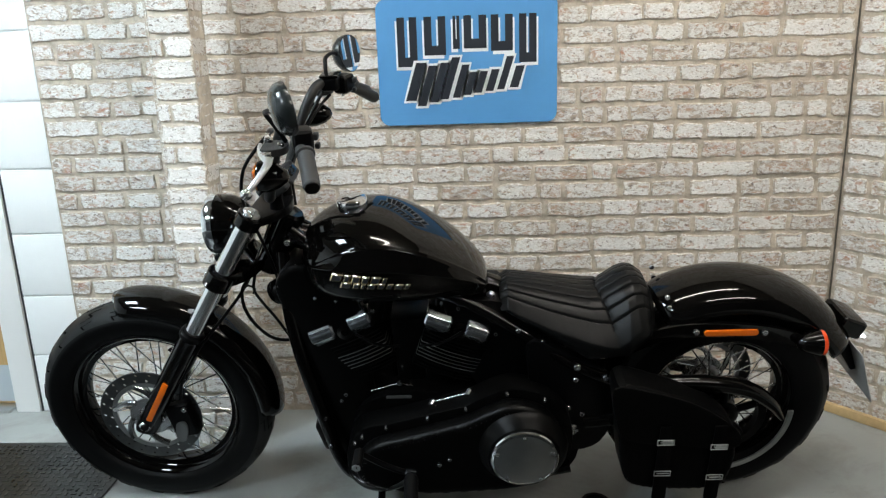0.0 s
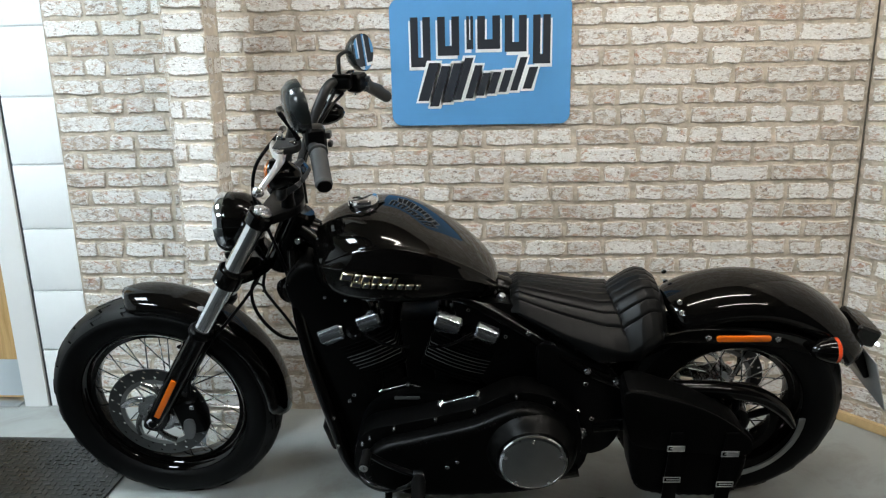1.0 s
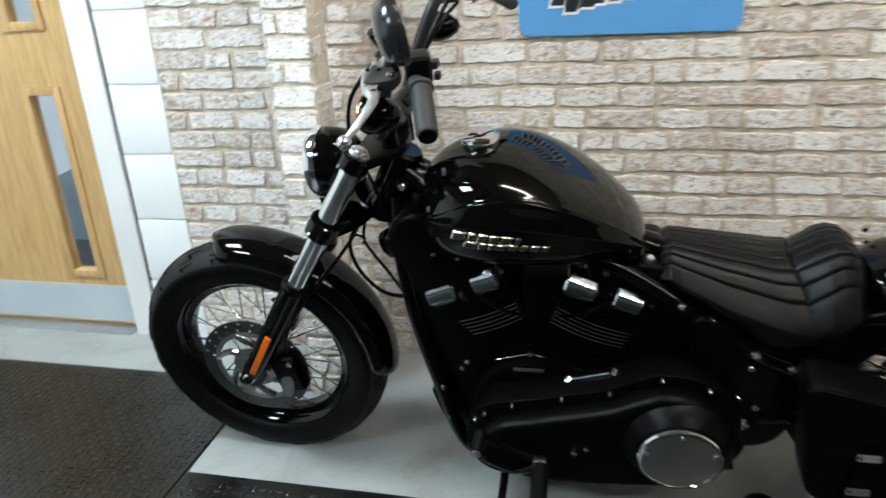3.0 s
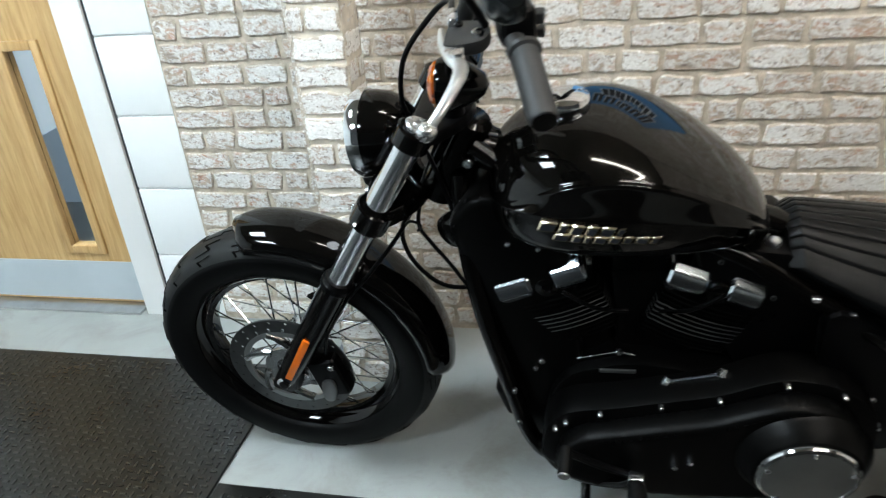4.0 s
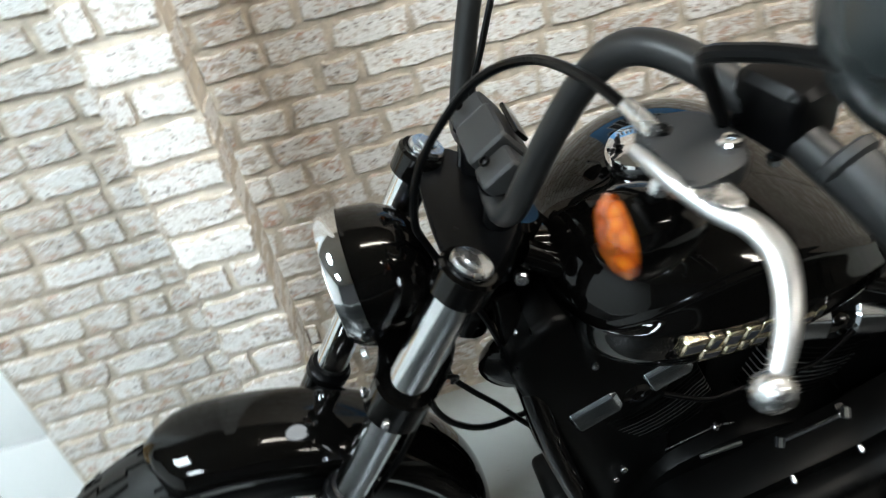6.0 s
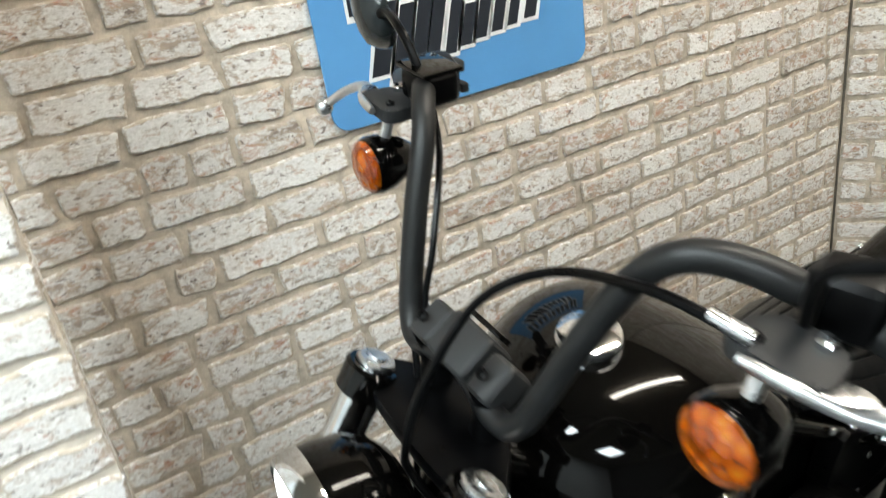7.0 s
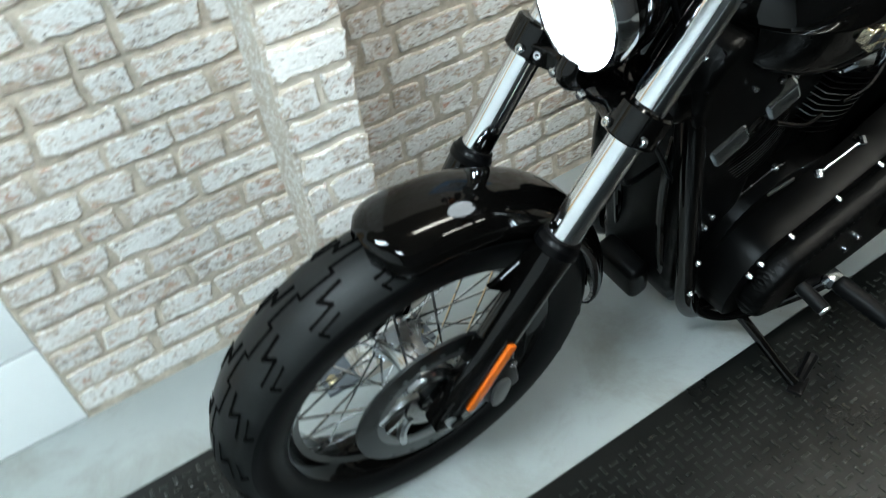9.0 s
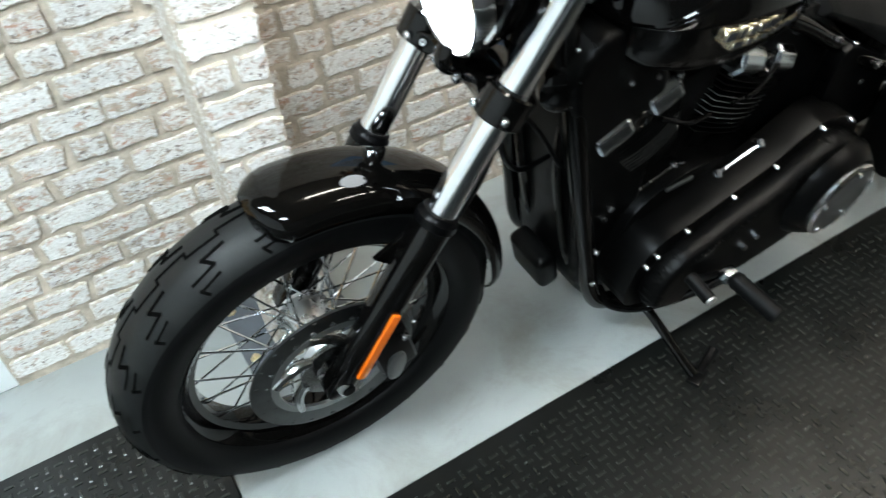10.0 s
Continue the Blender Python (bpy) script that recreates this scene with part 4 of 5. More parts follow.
    glass_rings = [[mc + a * h + (v * math.cos(w) * 0.062 * (1 + 0.12 * math.sin(w)) + u * math.sin(w) * 0.054) * 0.94 for w in (2 * math.pi * k / 32 for k in range(32))] for h in (0.0062, 0.0075)]
    part("mirror_glass", loft(glass_rings), M["mirror"], mir, "silvered mirror glass")

# cables and hoses
part("clutch_cable", tube([(0.494, -0.245, 1.206), (0.480, -0.175, 1.206), (0.461, -0.090, 1.180), (0.418, -0.045, 1.14), (0.362, -0.04, 1.07), (0.342, -0.03, 0.99), (0.352, -0.02, 0.93), (0.40, -0.04, 0.80), (0.44, -0.05, 0.60), (0.50, -0.07, 0.40)], 0.0046, 8, 8), M["satin"], bike, "black clutch cable")
part("cable_ferrule", rod((0.496, -0.256, 1.206), (0.490, -0.222, 1.209), 0.0065, 12), M["polished"], bike, "bright cable ferrule")
part("brake_hose", tube([(0.545, 0.222, 1.215), (0.500, 0.165, 1.135), (0.455, 0.110, 1.03), (0.42, 0.05, 0.94), (0.36, -0.02, 0.80), (0.325, -0.06, 0.735), (0.262, -0.098, 0.660), (0.190, -0.104, 0.575), (0.130, -0.104, 0.480), (0.105, -0.095, 0.405)], 0.0045, 8, 8), M["satin"], bike, "black front brake hose")
part("wiring_loom", tube([(0.345, -0.05, 0.775), (0.322, -0.056, 0.735), (0.322, -0.056, 0.68), (0.345, -0.05, 0.62), (0.39, -0.04, 0.57), (0.47, -0.03, 0.56)], 0.0048, 8, 6), M["satin"], bike, "black wiring loom")
part("wiring_loom", tube([(0.36, -0.03, 0.785), (0.352, -0.045, 0.735), (0.372, -0.055, 0.70), (0.405, -0.06, 0.65), (0.445, -0.065, 0.58), (0.485, -0.06, 0.52)], 0.0042, 8, 6), M["satin"], bike, "black wiring loom")
part("throttle_cable", tube([(0.545, 0.225, 1.190), (0.515, 0.168, 1.160), (0.470, 0.118, 1.085), (0.445, 0.098, 1.02), (0.455, 0.06, 0.93)], 0.004, 8, 6), M["satin"], bike, "black throttle cable")

part("cable_clip", tube([(0.330, -0.058, 0.745), (0.345, -0.066, 0.758), (0.360, -0.062, 0.745), (0.352, -0.056, 0.728)], 0.003, 8, 5), M["satin"], bike, "black cable clip")
part("horn_cover", lathe([(-0.02, 0.030), (0.0, 0.036), (0.012, 0.034), (0.018, 0.024), (0.02, 0)], (0.425, -0.058, 0.735), (-0.5, -1, 0.1), 24), M["gloss"], bike, "small round black horn cover")
bolt((0.463, -0.040, 0.873), (-0.2, -1, 0.1), 0.011, 0.012)
for bx, by, bz in ((0.445, -0.062, 0.800), (0.455, -0.058, 0.760), (0.478, -0.066, 0.700), (0.492, -0.075, 0.640), (0.50, -0.070, 0.770), (0.53, -0.10, 0.735), (0.585, -0.105, 0.728)):
    bolt((bx, by, bz), (-0.3, -1, 0.1), 0.0055, 0.008)

# front fender: a rolled section swept round the wheel
def fender(cx, cz, a0, a1, R, half, drop, n=40, end_in=(0.35, 0.7), flare=0.0):
    rings = []
    for i in range(n + 1):
        t = i / n
        a = radians(a0 + (a1 - a0) * t)
        e0 = min(1, t / 0.06) ** 0.5 if t < 0.06 else 1
        e1 = min(1, (1 - t) / 0.06) ** 0.5 if t > 0.94 else 1
        wid = half * min(end_in[0] + (1 - end_in[0]) * e0, end_in[1] + (1 - end_in[1]) * e1)
        ring = []
        for k in range(-8, 9):
            s = k / 8
            y = wid * math.sin(s * math.pi / 2)
            r = R + flare * t - drop * (1 - math.cos(s * math.pi / 2)) ** 1.15
            ring.append((cx + math.cos(a) * r, y, cz + math.sin(a) * r))
        rings.append(ring)
    return loft(rings, caps=False, closed=False)


ff = part("front_fender", fender(0, FZ + 0.003, 100, -5, 0.370, 0.070, 0.045), M["gloss"], bike, "gloss black front fender")
ff.modifiers.new("thickness", "SOLIDIFY").thickness = -0.003
for sg in (-1, 1):
    part("fender_mount", prism([(0.09, 0.56), (0.17, 0.60), (0.205, 0.575), (0.13, 0.52)], min(0.069 * sg, 0.078 * sg), max(0.069 * sg, 0.078 * sg), 0.002), M["gloss"], ff)
    bolt((0.16, 0.08 * sg, 0.575), (0, sg, 0), 0.007, 0.006, ff, M["satin"])
part("caliper", rbox(0.100, -0.085, 0.335, 0.075, 0.05, 0.115, 0.014, Matrix.Rotation(radians(-12), 4, "Y"), 3), M["satin"], bike, "black front brake caliper")
part("caliper_cover", prism(smooth_outline([(0.086, 0.330), (0.112, 0.338), (0.118, 0.310), (0.104, 0.272), (0.082, 0.276)], 4), -0.118, -0.1105, 0.003), M["derby"], bike, "grey caliper cover")
for bx, bz in ((0.062, 0.405), (0.052, 0.352), (0.118, 0.382)):
    bolt((bx, -0.112, bz), (0, -1, 0), 0.008, 0.008).name = "caliper_bolt"

# fuel tank: lofted sections, widest ahead of the middle
def section(x, top, half, widest, low, fold):
    """Half-sections mirrored into a ring: rounded crown, a fold along the flank, a steep side panel and the underside."""
    c = top - fold
    side = [(0.0, top), (half * 0.30, top - c * 0.07), (half * 0.54, top - c * 0.27), (half * 0.74, top - c * 0.60), (half * 0.845, fold + c * 0.10), (half * 0.862, fold + 0.003), (half * 0.872, fold), (half * 0.900, fold - 0.003), (half * 0.912, fold - 0.009),
            (half * 0.945, fold + (widest - fold) * 0.5), (half * 0.997, widest + 0.003), (half * 1.0, widest), (half * 0.992, widest - 0.004), (half * 0.975, widest - (widest - low) * 0.35), (half * 0.90, low + (widest - low) * 0.12), (half * 0.72, low), (half * 0.3, low + 0.006)]
    return [(x, y, z) for y, z in side] + [(x, -y, z) for y, z in side[:0:-1]]


tank_folds = (0.822, 0.826, 0.836, 0.860, 0.893, 0.914, 0.908, 0.880, 0.842, 0.800, 0.764, 0.738)
tank_rows = ((0.492, 0.852, 0.035, 0.830, 0.800), (0.500, 0.884, 0.085, 0.838, 0.780), (0.518, 0.910, 0.130, 0.844, 0.768), (0.555, 0.938, 0.163, 0.850, 0.756), (0.610, 0.959, 0.182, 0.852, 0.746),
             (0.680, 0.964, 0.187, 0.850, 0.740), (0.750, 0.949, 0.182, 0.842, 0.736), (0.820, 0.910, 0.167, 0.828, 0.733), (0.885, 0.864, 0.144, 0.806, 0.729),
             (0.940, 0.818, 0.114, 0.780, 0.722), (0.975, 0.776, 0.088, 0.752, 0.715), (0.990, 0.745, 0.060, 0.732, 0.715))
tank = part("fuel_tank", loft([section(*r, fold) for r, fold in zip(tank_rows, tank_folds)]), M["gloss"], bike, "gloss black teardrop fuel tank", 180)
sub = tank.modifiers.new("smooth", "SUBSURF")
sub.levels = sub.render_levels = 2
part("fuel_cap", lathe([(-0.010, 0.039), (0.002, 0.041), (0.012, 0.041), (0.017, 0.038), (0.021, 0.028), (0.023, 0.012), (0.0235, 0)], (0.634, 0.006, 0.957), (-0.05, 0, 1), 36), M["chrome"], tank, "chrome fuel cap")
for row, (x0, x1, z0, z1, widths) in enumerate(((0.588, 0.730, 0.832, 0.812, (1.3, 0.8, 1.0, 0.9, 1.1, 0.7)), (0.612, 0.786, 0.812, 0.790, (1.2, 0.8, 0.6, 1.0, 0.9, 0.8, 1.0, 0.7)))):
    total, run = sum(widths), 0.0
    for w in widths:
        t0, t1 = (run + 0.07) / total, (run + w - 0.07) / total
        run += w
        xa, xb = x0 + (x1 - x0) * t0, x0 + (x1 - x0) * t1
        za, zb = z0 + (z1 - z0) * t0, z0 + (z1 - z0) * t1
        hgt, lean = (0.021, 0.008) if row == 0 else (0.017, 0.006)
        ya = -0.185 + 0.035 * max(0, (xa - 0.66)) / 0.13 * 0.6
        piece = part("badge_piece", prism([(xa, za), (xb, zb), (xb + lean, zb + hgt), (xa + lean, za + hgt)], ya - 0.005, ya + 0.012, 0.0025, 1), M["gold"], tank, "raised gold-toned badge piece")
        part("badge_inlay", prism([(xa + 0.005, za + 0.005), (xb - 0.003, zb + 0.005), (xb + lean - 0.005, zb + hgt - 0.005), (xa + lean + 0.003, za + hgt - 0.005)], ya - 0.0056, ya - 0.0045, 0), M["navy"], piece, "dark inlay")
part("tank_mount", rod((0.99, -0.066, 0.704), (1.0, -0.052, 0.706), 0.012, 14), M["polished"], bike, "bright tank bolt")

# seat: quilted sheet over a rounded base
def seat_top(x, y):
    """Crown of the seat at (x, y): flowing pleats that follow the outline, and a rolled back."""
    v = y / seat_half(x)
    q = abs(v)
    u = (x - 1.020) / 0.420
    lag = 0.11 * q ** 1.5 * max(0.0, 1 - abs(u - 0.68) / 0.30) ** 0.8
    base = float(np.interp(u - lag, (0, 0.05, 0.35, 0.55, 0.64, 0.70, 0.76, 0.82, 0.88, 0.94, 1.0), (0.722, 0.735, 0.714, 0.699, 0.700, 0.716, 0.733, 0.743, 0.741, 0.723, 0.672)))
    edge = float(np.interp(u, (0, 0.3, 0.7, 1.0), (0.046, 0.074, 0.102, 0.104)))
    z = base - edge * q ** 2.3
    groove = abs(((v * 5.5) % 1.0) - 0.5) * 2
    fade = min(1.0, max(0.0, (0.87 - q) / 0.05)) * min(1.0, max(0.0, (0.97 - u) / 0.06))
    z -= (0.0016 * groove ** 2 + 0.0055 * max(0.0, (groove - 0.74) / 0.26) ** 1.5) * fade
    return z - 0.007 * max(0.0, 1 - abs(u - lag - 0.635) / 0.014) * fade


def seat_half(x):
    u = (x - 1.020) / 0.420
    return float(np.interp(u, (0, 0.1, 0.3, 0.55, 0.8, 0.93, 1.0), (0.092, 0.112, 0.140, 0.165, 0.168, 0.145, 0.10)))


rings = []
NX, NY = 120, 176
for i in range(NX + 1):
    x = 1.020 + 0.420 * i / NX
    half = seat_half(x)
    ring = [(x, y, seat_top(x, y)) for y in (half * (-1 + 2 * k / NY) for k in range(NY + 1))]
    u = i / NX
    low = float(np.interp(u, (0, 0.25, 0.55, 0.8, 1.0), (0.680, 0.630, 0.556, 0.565, 0.62)))
    ring += [(x, half * 1.0, (ring[-1][2] + low) / 2), (x, half * 0.93, low), (x, 0, low + 0.01), (x, -half * 0.93, low), (x, -half * 1.0, (ring[0][2] + low) / 2)]
    rings.append(ring)
part("seat", loft(rings), M["leather"], bike, "black leather solo seat with stitched pleats", 50)

# rear fender, struts and lights
rf = part("rear_fender", fender(RX, RZ, 122, 30, 0.404, 0.114, 0.075, 44, (0.8, 0.55)), M["gloss"], bike, "gloss black rear fender")
rf.modifiers.new("thickness", "SOLIDIFY").thickness = -0.004
for sg in (-1, 1):
    y = 0.114 * sg
    strut = part("fender_strut", prism(smooth_outline([(1.36, 0.585), (1.46, 0.632), (1.60, 0.642), (1.76, 0.620), (1.86, 0.57), (1.855, 0.545), (1.75, 0.578), (1.60, 0.598), (1.45, 0.588), (1.365, 0.55)], 4), min(y, y + 0.014 * sg), max(y, y + 0.014 * sg), 0.004),
                 M["gloss"], bike, "gloss black fender strut")
    yy = y + 0.0145 * sg
    part("reflector", prism(round_rect(1.556, 1.698, 0.606, 0.624, 0.008), min(yy, yy + 0.006 * sg), max(yy, yy + 0.006 * sg), 0.002), M["reflector"], strut, "long amber reflector")
    for bx, bz in ((1.535, 0.617), (1.716, 0.612)):
        bolt((bx, y + 0.014 * sg, bz), (0, sg, 0), 0.009, 0.006, strut)
    for bx, bz in ((1.462, 0.700), (1.470, 0.668)):
        bolt((bx, 0.085 * sg, bz), (0, sg, 0.3), 0.008, 0.006, strut)
    sig = part("turn_signal", lathe([(-0.062, 0), (-0.055, 0.014), (-0.035, 0.026), (-0.012, 0.034), (0.0, 0.0355)], (1.856, 0.142 * sg, 0.585), (1, 0, 0), 28), M["gloss"], bike, "black rear turn signal with red-orange lens")
    part("lens", lathe([(0.0, 0.0345), (0.010, 0.034), (0.016, 0.026), (0.019, 0.012), (0.019, 0)], (1.856, 0.142 * sg, 0.585), (1, 0, 0), 28), M["red_lens"], sig, "red-orange lens")
    part("stem", tube([(1.835, 0.11 * sg, 0.585), (1.835, 0.142 * sg, 0.585)], 0.008, 8), M["gloss"], sig)
tail = part("tail_lamp", rbox(1.988, 0, 0.568, 0.075, 0.12, 0.055, 0.014, Matrix.Rotation(radians(22), 4, "Y"), 3), M["gloss"], bike, "black tail lamp housing")
part("plate_light", rbox(2.020, -0.050, 0.546, 0.014, 0.022, 0.007, 0.002, Matrix.Rotation(radians(22), 4, "Y")), M["led"], tail, "white plate light, lit")
holder = part("plate_holder", prism([(1.93, 0.555), (1.985, 0.54), (2.03, 0.43), (2.015, 0.425), (1.965, 0.50)], -0.05, 0.05, 0.004), M["satin"], bike, "black plate bracket")
nplate = part("number_plate", rbox(2.028, 0, 0.44, 0.003, 0.225, 0.17, 0.001, Matrix.Rotation(radians(-20), 4, "Y")), M["plate_grey"], holder, "grey number plate seen from behind")

# frame and swingarm
for sg in (-1, 1):
    part("frame_tube", tube([(0.440, 0.03 * sg, 0.84), (0.446, 0.070 * sg, 0.72), (0.470, 0.100 * sg, 0.55), (0.520, 0.120 * sg, 0.33), (0.552, 0.128 * sg, 0.205), (0.60, 0.134 * sg, 0.148), (0.72, 0.135 * sg, 0.120), (1.0, 0.135 * sg, 0.125), (1.22, 0.125 * sg, 0.16)], 0.019, 14, 6), M["gloss"], bike, "gloss black frame cradle")
    part("frame_tube", tube([(0.47, 0.03 * sg, 0.90), (0.62, 0.06 * sg, 0.80), (0.90, 0.075 * sg, 0.71), (1.06, 0.105 * sg, 0.625), (1.20, 0.130 * sg, 0.535), (1.33, 0.135 * sg, 0.47), (1.40, 0.13 * sg, 0.44)], 0.018, 14, 6), M["gloss"], bike, "gloss black upper frame tube")
    part("swingarm", tube([(1.25, 0.12 * sg, 0.33), (1.40, 0.125 * sg, 0.345), (1.56, 0.125 * sg, 0.34), (RX, 0.12 * sg, RZ)], [0.03, 0.026, 0.024, 0.03], 14, 5), M["gloss"], bike, "gloss black swingarm")
    part("side_panel", prism(smooth_outline([(1.09, 0.60), (1.20, 0.56), (1.30, 0.50), (1.34, 0.40), (1.30, 0.26), (1.20, 0.24), (1.12, 0.36)], 4), min(0.10 * sg, 0.14 * sg), max(0.10 * sg, 0.14 * sg), 0.006), M["satin"], bike, "satin black side panel")
part("frame_backbone", tube([(0.46, 0, 0.88), (0.70, 0, 0.80), (1.0, 0, 0.70), (1.25, 0, 0.58), (1.36, 0, 0.50)], 0.035, 16, 5), M["gloss"], bike)
for bx, by, bz, r in ((1.222, -0.158, 0.530, 0.011), (1.300, -0.162, 0.497, 0.011), (1.222, -0.142, 0.478, 0.008), (1.065, -0.13, 0.632, 0.008), (1.13, -0.135, 0.60, 0.007), (1.205, -0.142, 0.385, 0.008), (1.245, -0.142, 0.36, 0.008)):
    bolt((bx, by + 0.008, bz), (0, -1, 0), r, 0.008)
part("pivot_cap", lathe([(0, 0.024), (0.008, 0.024), (0.012, 0.018), (0.012, 0.010), (0.018, 0.010), (0.019, 0)], (1.212, -0.142, 0.315), (0, -1, 0), 6), M["polished"], bike, "steel pivot nut")
part("downtube_cover", prism(smooth_outline([(0.425, 0.78), (0.50, 0.83), (0.64, 0.70), (0.66, 0.18), (0.592, 0.125), (0.535, 0.205), (0.505, 0.36), (0.462, 0.56), (0.432, 0.70)], 3), -0.095, 0.095, 0.02, 3), M["crinkle"], bike, "black downtube cover behind the front wheel")
reg = part("regulator", rbox(0.500, 0, 0.222, 0.050, 0.11, 0.105, 0.020, Matrix.Rotation(radians(-15), 4, "Y"), 4), M["crinkle"], bike, "black finned regulator behind the front wheel")
part("oil_line", tube([(0.455, -0.050, 0.74), (0.452, -0.058, 0.58), (0.490, -0.060, 0.40), (0.53, -0.07, 0.26), (0.58, -0.08, 0.20)], 0.009, 10, 6), M["gloss"], bike, "black oil line")
part("oil_line", tube([(0.46, 0.050, 0.72), (0.456, 0.05, 0.56), (0.494, 0.05, 0.39), (0.54, 0.06, 0.25)], 0.009, 10, 6), M["gloss"], bike, "black oil line")
part("air_cleaner", lathe([(-0.05, 0.05), (-0.045, 0.10), (0.0, 0.115), (0.05, 0.112), (0.068, 0.095), (0.072, 0.0)], (0.75, 0.17, 0.60), (0, 1, 0), 40), M["crinkle"], bike, "round black air cleaner")
part("electrics_box", prism([(0.86, 0.72), (1.02, 0.70), (1.20, 0.56), (1.22, 0.38), (0.98, 0.38), (0.90, 0.52)], -0.085, 0.10, 0.012), M["satin"], bike, "black electrics box under the seat")

# engine
part("crankcase", prism(smooth_outline([(0.58, 0.20), (0.56, 0.30), (0.60, 0.41), (0.70, 0.455), (0.80, 0.455), (0.93, 0.42), (1.12, 0.41), (1.21, 0.33), (1.20, 0.18), (1.05, 0.125), (0.75, 0.115)], 5), -0.125, 0.135, 0.008), M["crinkle"], bike, "black wrinkle-finish crankcase")


def cylinder(lean, label, covers, foot):
    d = Vector((math.sin(radians(lean)), 0, math.cos(radians(lean))))
    o = Vector(foot)
    body = part("cylinder", rod(o + d * 0.16, o + d * 0.43, 0.075, 32), M["crinkle"], bike, label)
    turn = Matrix.Rotation(radians(lean), 4, "Y")
    pts = smooth_outline([(-0.092, -0.076), (-0.076, -0.098), (0.0, -0.108), (0.076, -0.098), (0.092, -0.076), (0.092, 0.08), (0.076, 0.106), (0.0, 0.118), (-0.076, 0.106), (-0.092, 0.08)], 3)
    fin = prism(pts, -0.0013, 0.0013, 0, plane="xy")
    for f in fin.faces:
        f.material_index = 1 if abs(f.normal.z) < 0.5 else 0
    me = bpy.data.meshes.new("fin")
    fin.to_mesh(me)
    fin.free()
    me.materials.append(M["crinkle"]), me.materials.append(M["derby"])
    dark = me.copy()
    dark.materials[1] = M["crinkle"]
    for k in range(11):
        f = new("fin", me if k > 2 and k < 8 else dark)
        f.parent = body
        f.matrix_basis = Matrix.Translation(o + d * (0.305 + 0.0115 * k)) @ turn @ Matrix.Diagonal((1 - 0.005 * (10 - k), 1 - 0.005 * (10 - k), 1, 1))
    c = o + d * 0.452
    head = part("cylinder_head", rbox(*c, 0.165, 0.165, 0.055, 0.012, turn, 3), M["crinkle"], bike, "black cylinder head")
    c = o + d * 0.497
    part("rocker_cover", rbox(*c, 0.160, 0.160, 0.05, 0.016, turn, 3), M["gloss"], head, "gloss black rocker cover")
    for k, (along, hgt) in enumerate(covers):
        # machined wedges at the two ends of the head's flank: a bright shoulder, a broad face and an undercut foot
        cc = o + d * hgt + (turn @ Vector((along, -0.088, 0)))
        a = 0.038 if abs(along) > 0.055 else 0.034
        rings = []
        for u, lean_in, grow in ((-1.0, 0.006, 0.90), (-0.86, 0.0, 1.0), (0.80, 0.0, 0.97), (1.0, 0.005, 0.84)):
            rings.append([(a * u * 0.97, 0.026, 0.029 * grow), (a * u, -0.004 + lean_in, 0.029 * grow), (a * u, -0.017 + lean_in, 0.019 * grow), (a * u, -0.019 + lean_in, 0.0165 * grow),
                          (a * u * 0.98, -0.027 + lean_in, -0.006 * grow), (a * u * 0.96, -0.0265 + lean_in, -0.0095 * grow), (a * u * 0.84, -0.014 + lean_in, -0.028 * grow), (a * u * 0.84, 0.026, -0.028 * grow)])
        w = loft(rings)
        bmesh.ops.recalc_face_normals(w, faces=w.faces)
        bmesh.ops.bevel(w, geom=w.edges[:], offset=0.0009, segments=1, affect="EDGES")
        bmesh.ops.transform(w, matrix=Matrix.Translation(cc) @ turn, verts=w.verts)
        part("head_cover", w, M["bright"], head, "polished head bolt cover", 15)
    part("plug_boss", lathe([(0, 0.030), (0.014, 0.028), (0.022, 0.022), (0.024, 0.010), (0.018, 0.006), (0.018, 0)], o + d * 0.452 + (turn @ Vector((0, -0.080, 0))), (0, -1, 0), 24), M["gloss"], head, "black spark plug boss")
    for along, up in ((-0.082, 0.425), (0.0, 0.445), (-0.03, 0.515), (0.045, 0.518), (0.095, 0.475)):
        bolt(o + d * up + (turn @ Vector((along, -0.086, 0))), (0, -1, 0.15), 0.0065, 0.008, head)
    return body


cylinder(-22.5, "finned black front cylinder", ((-0.060, 0.470), (0.052, 0.466)), (0.742, 0.0, 0.225))
cylinder(22.5, "finned black rear cylinder", ((-0.068, 0.458), (0.042, 0.466)), (0.710, 0.0, 0.216))
part("intake_cover", prism([(0.69, 0.66), (0.795, 0.66), (0.78, 0.43), (0.705, 0.43)], -0.07, 0.07, 0.008), M["crinkle"], bike, "black cover between the cylinders")
part("coil_lead", tube([(0.60, -0.115, 0.645), (0.66, -0.13, 0.62), (0.72, -0.125, 0.61)], 0.0042, 8), M["satin"], bike, "black plug lead")
part("coil_lead", tube([(0.89, -0.115, 0.645), (0.83, -0.13, 0.62), (0.775, -0.125, 0.61)], 0.0042, 8), M["satin"], bike, "black plug lead")
lifter = part("lifter_cover", prism([(0.600, 0.37), (0.592, 0.434), (0.708, 0.467), (0.787, 0.444), (0.80, 0.38)], -0.098, -0.05, 0.005), M["crinkle"], bike, "black lifter cover")
# Polished wire stands in for the highlight along the cover's edge.
part("seam", tube([(0.596, -0.098, 0.4355), (0.708, -0.099, 0.4685), (0.785, -0.098, 0.4465)], 0.0014, 6, 1), M["polished"], lifter, "polished wire for the highlight along the cover edge")
bolt((0.708, -0.096, 0.468), (0, -1, 0.2), 0.008, 0.01, lifter)
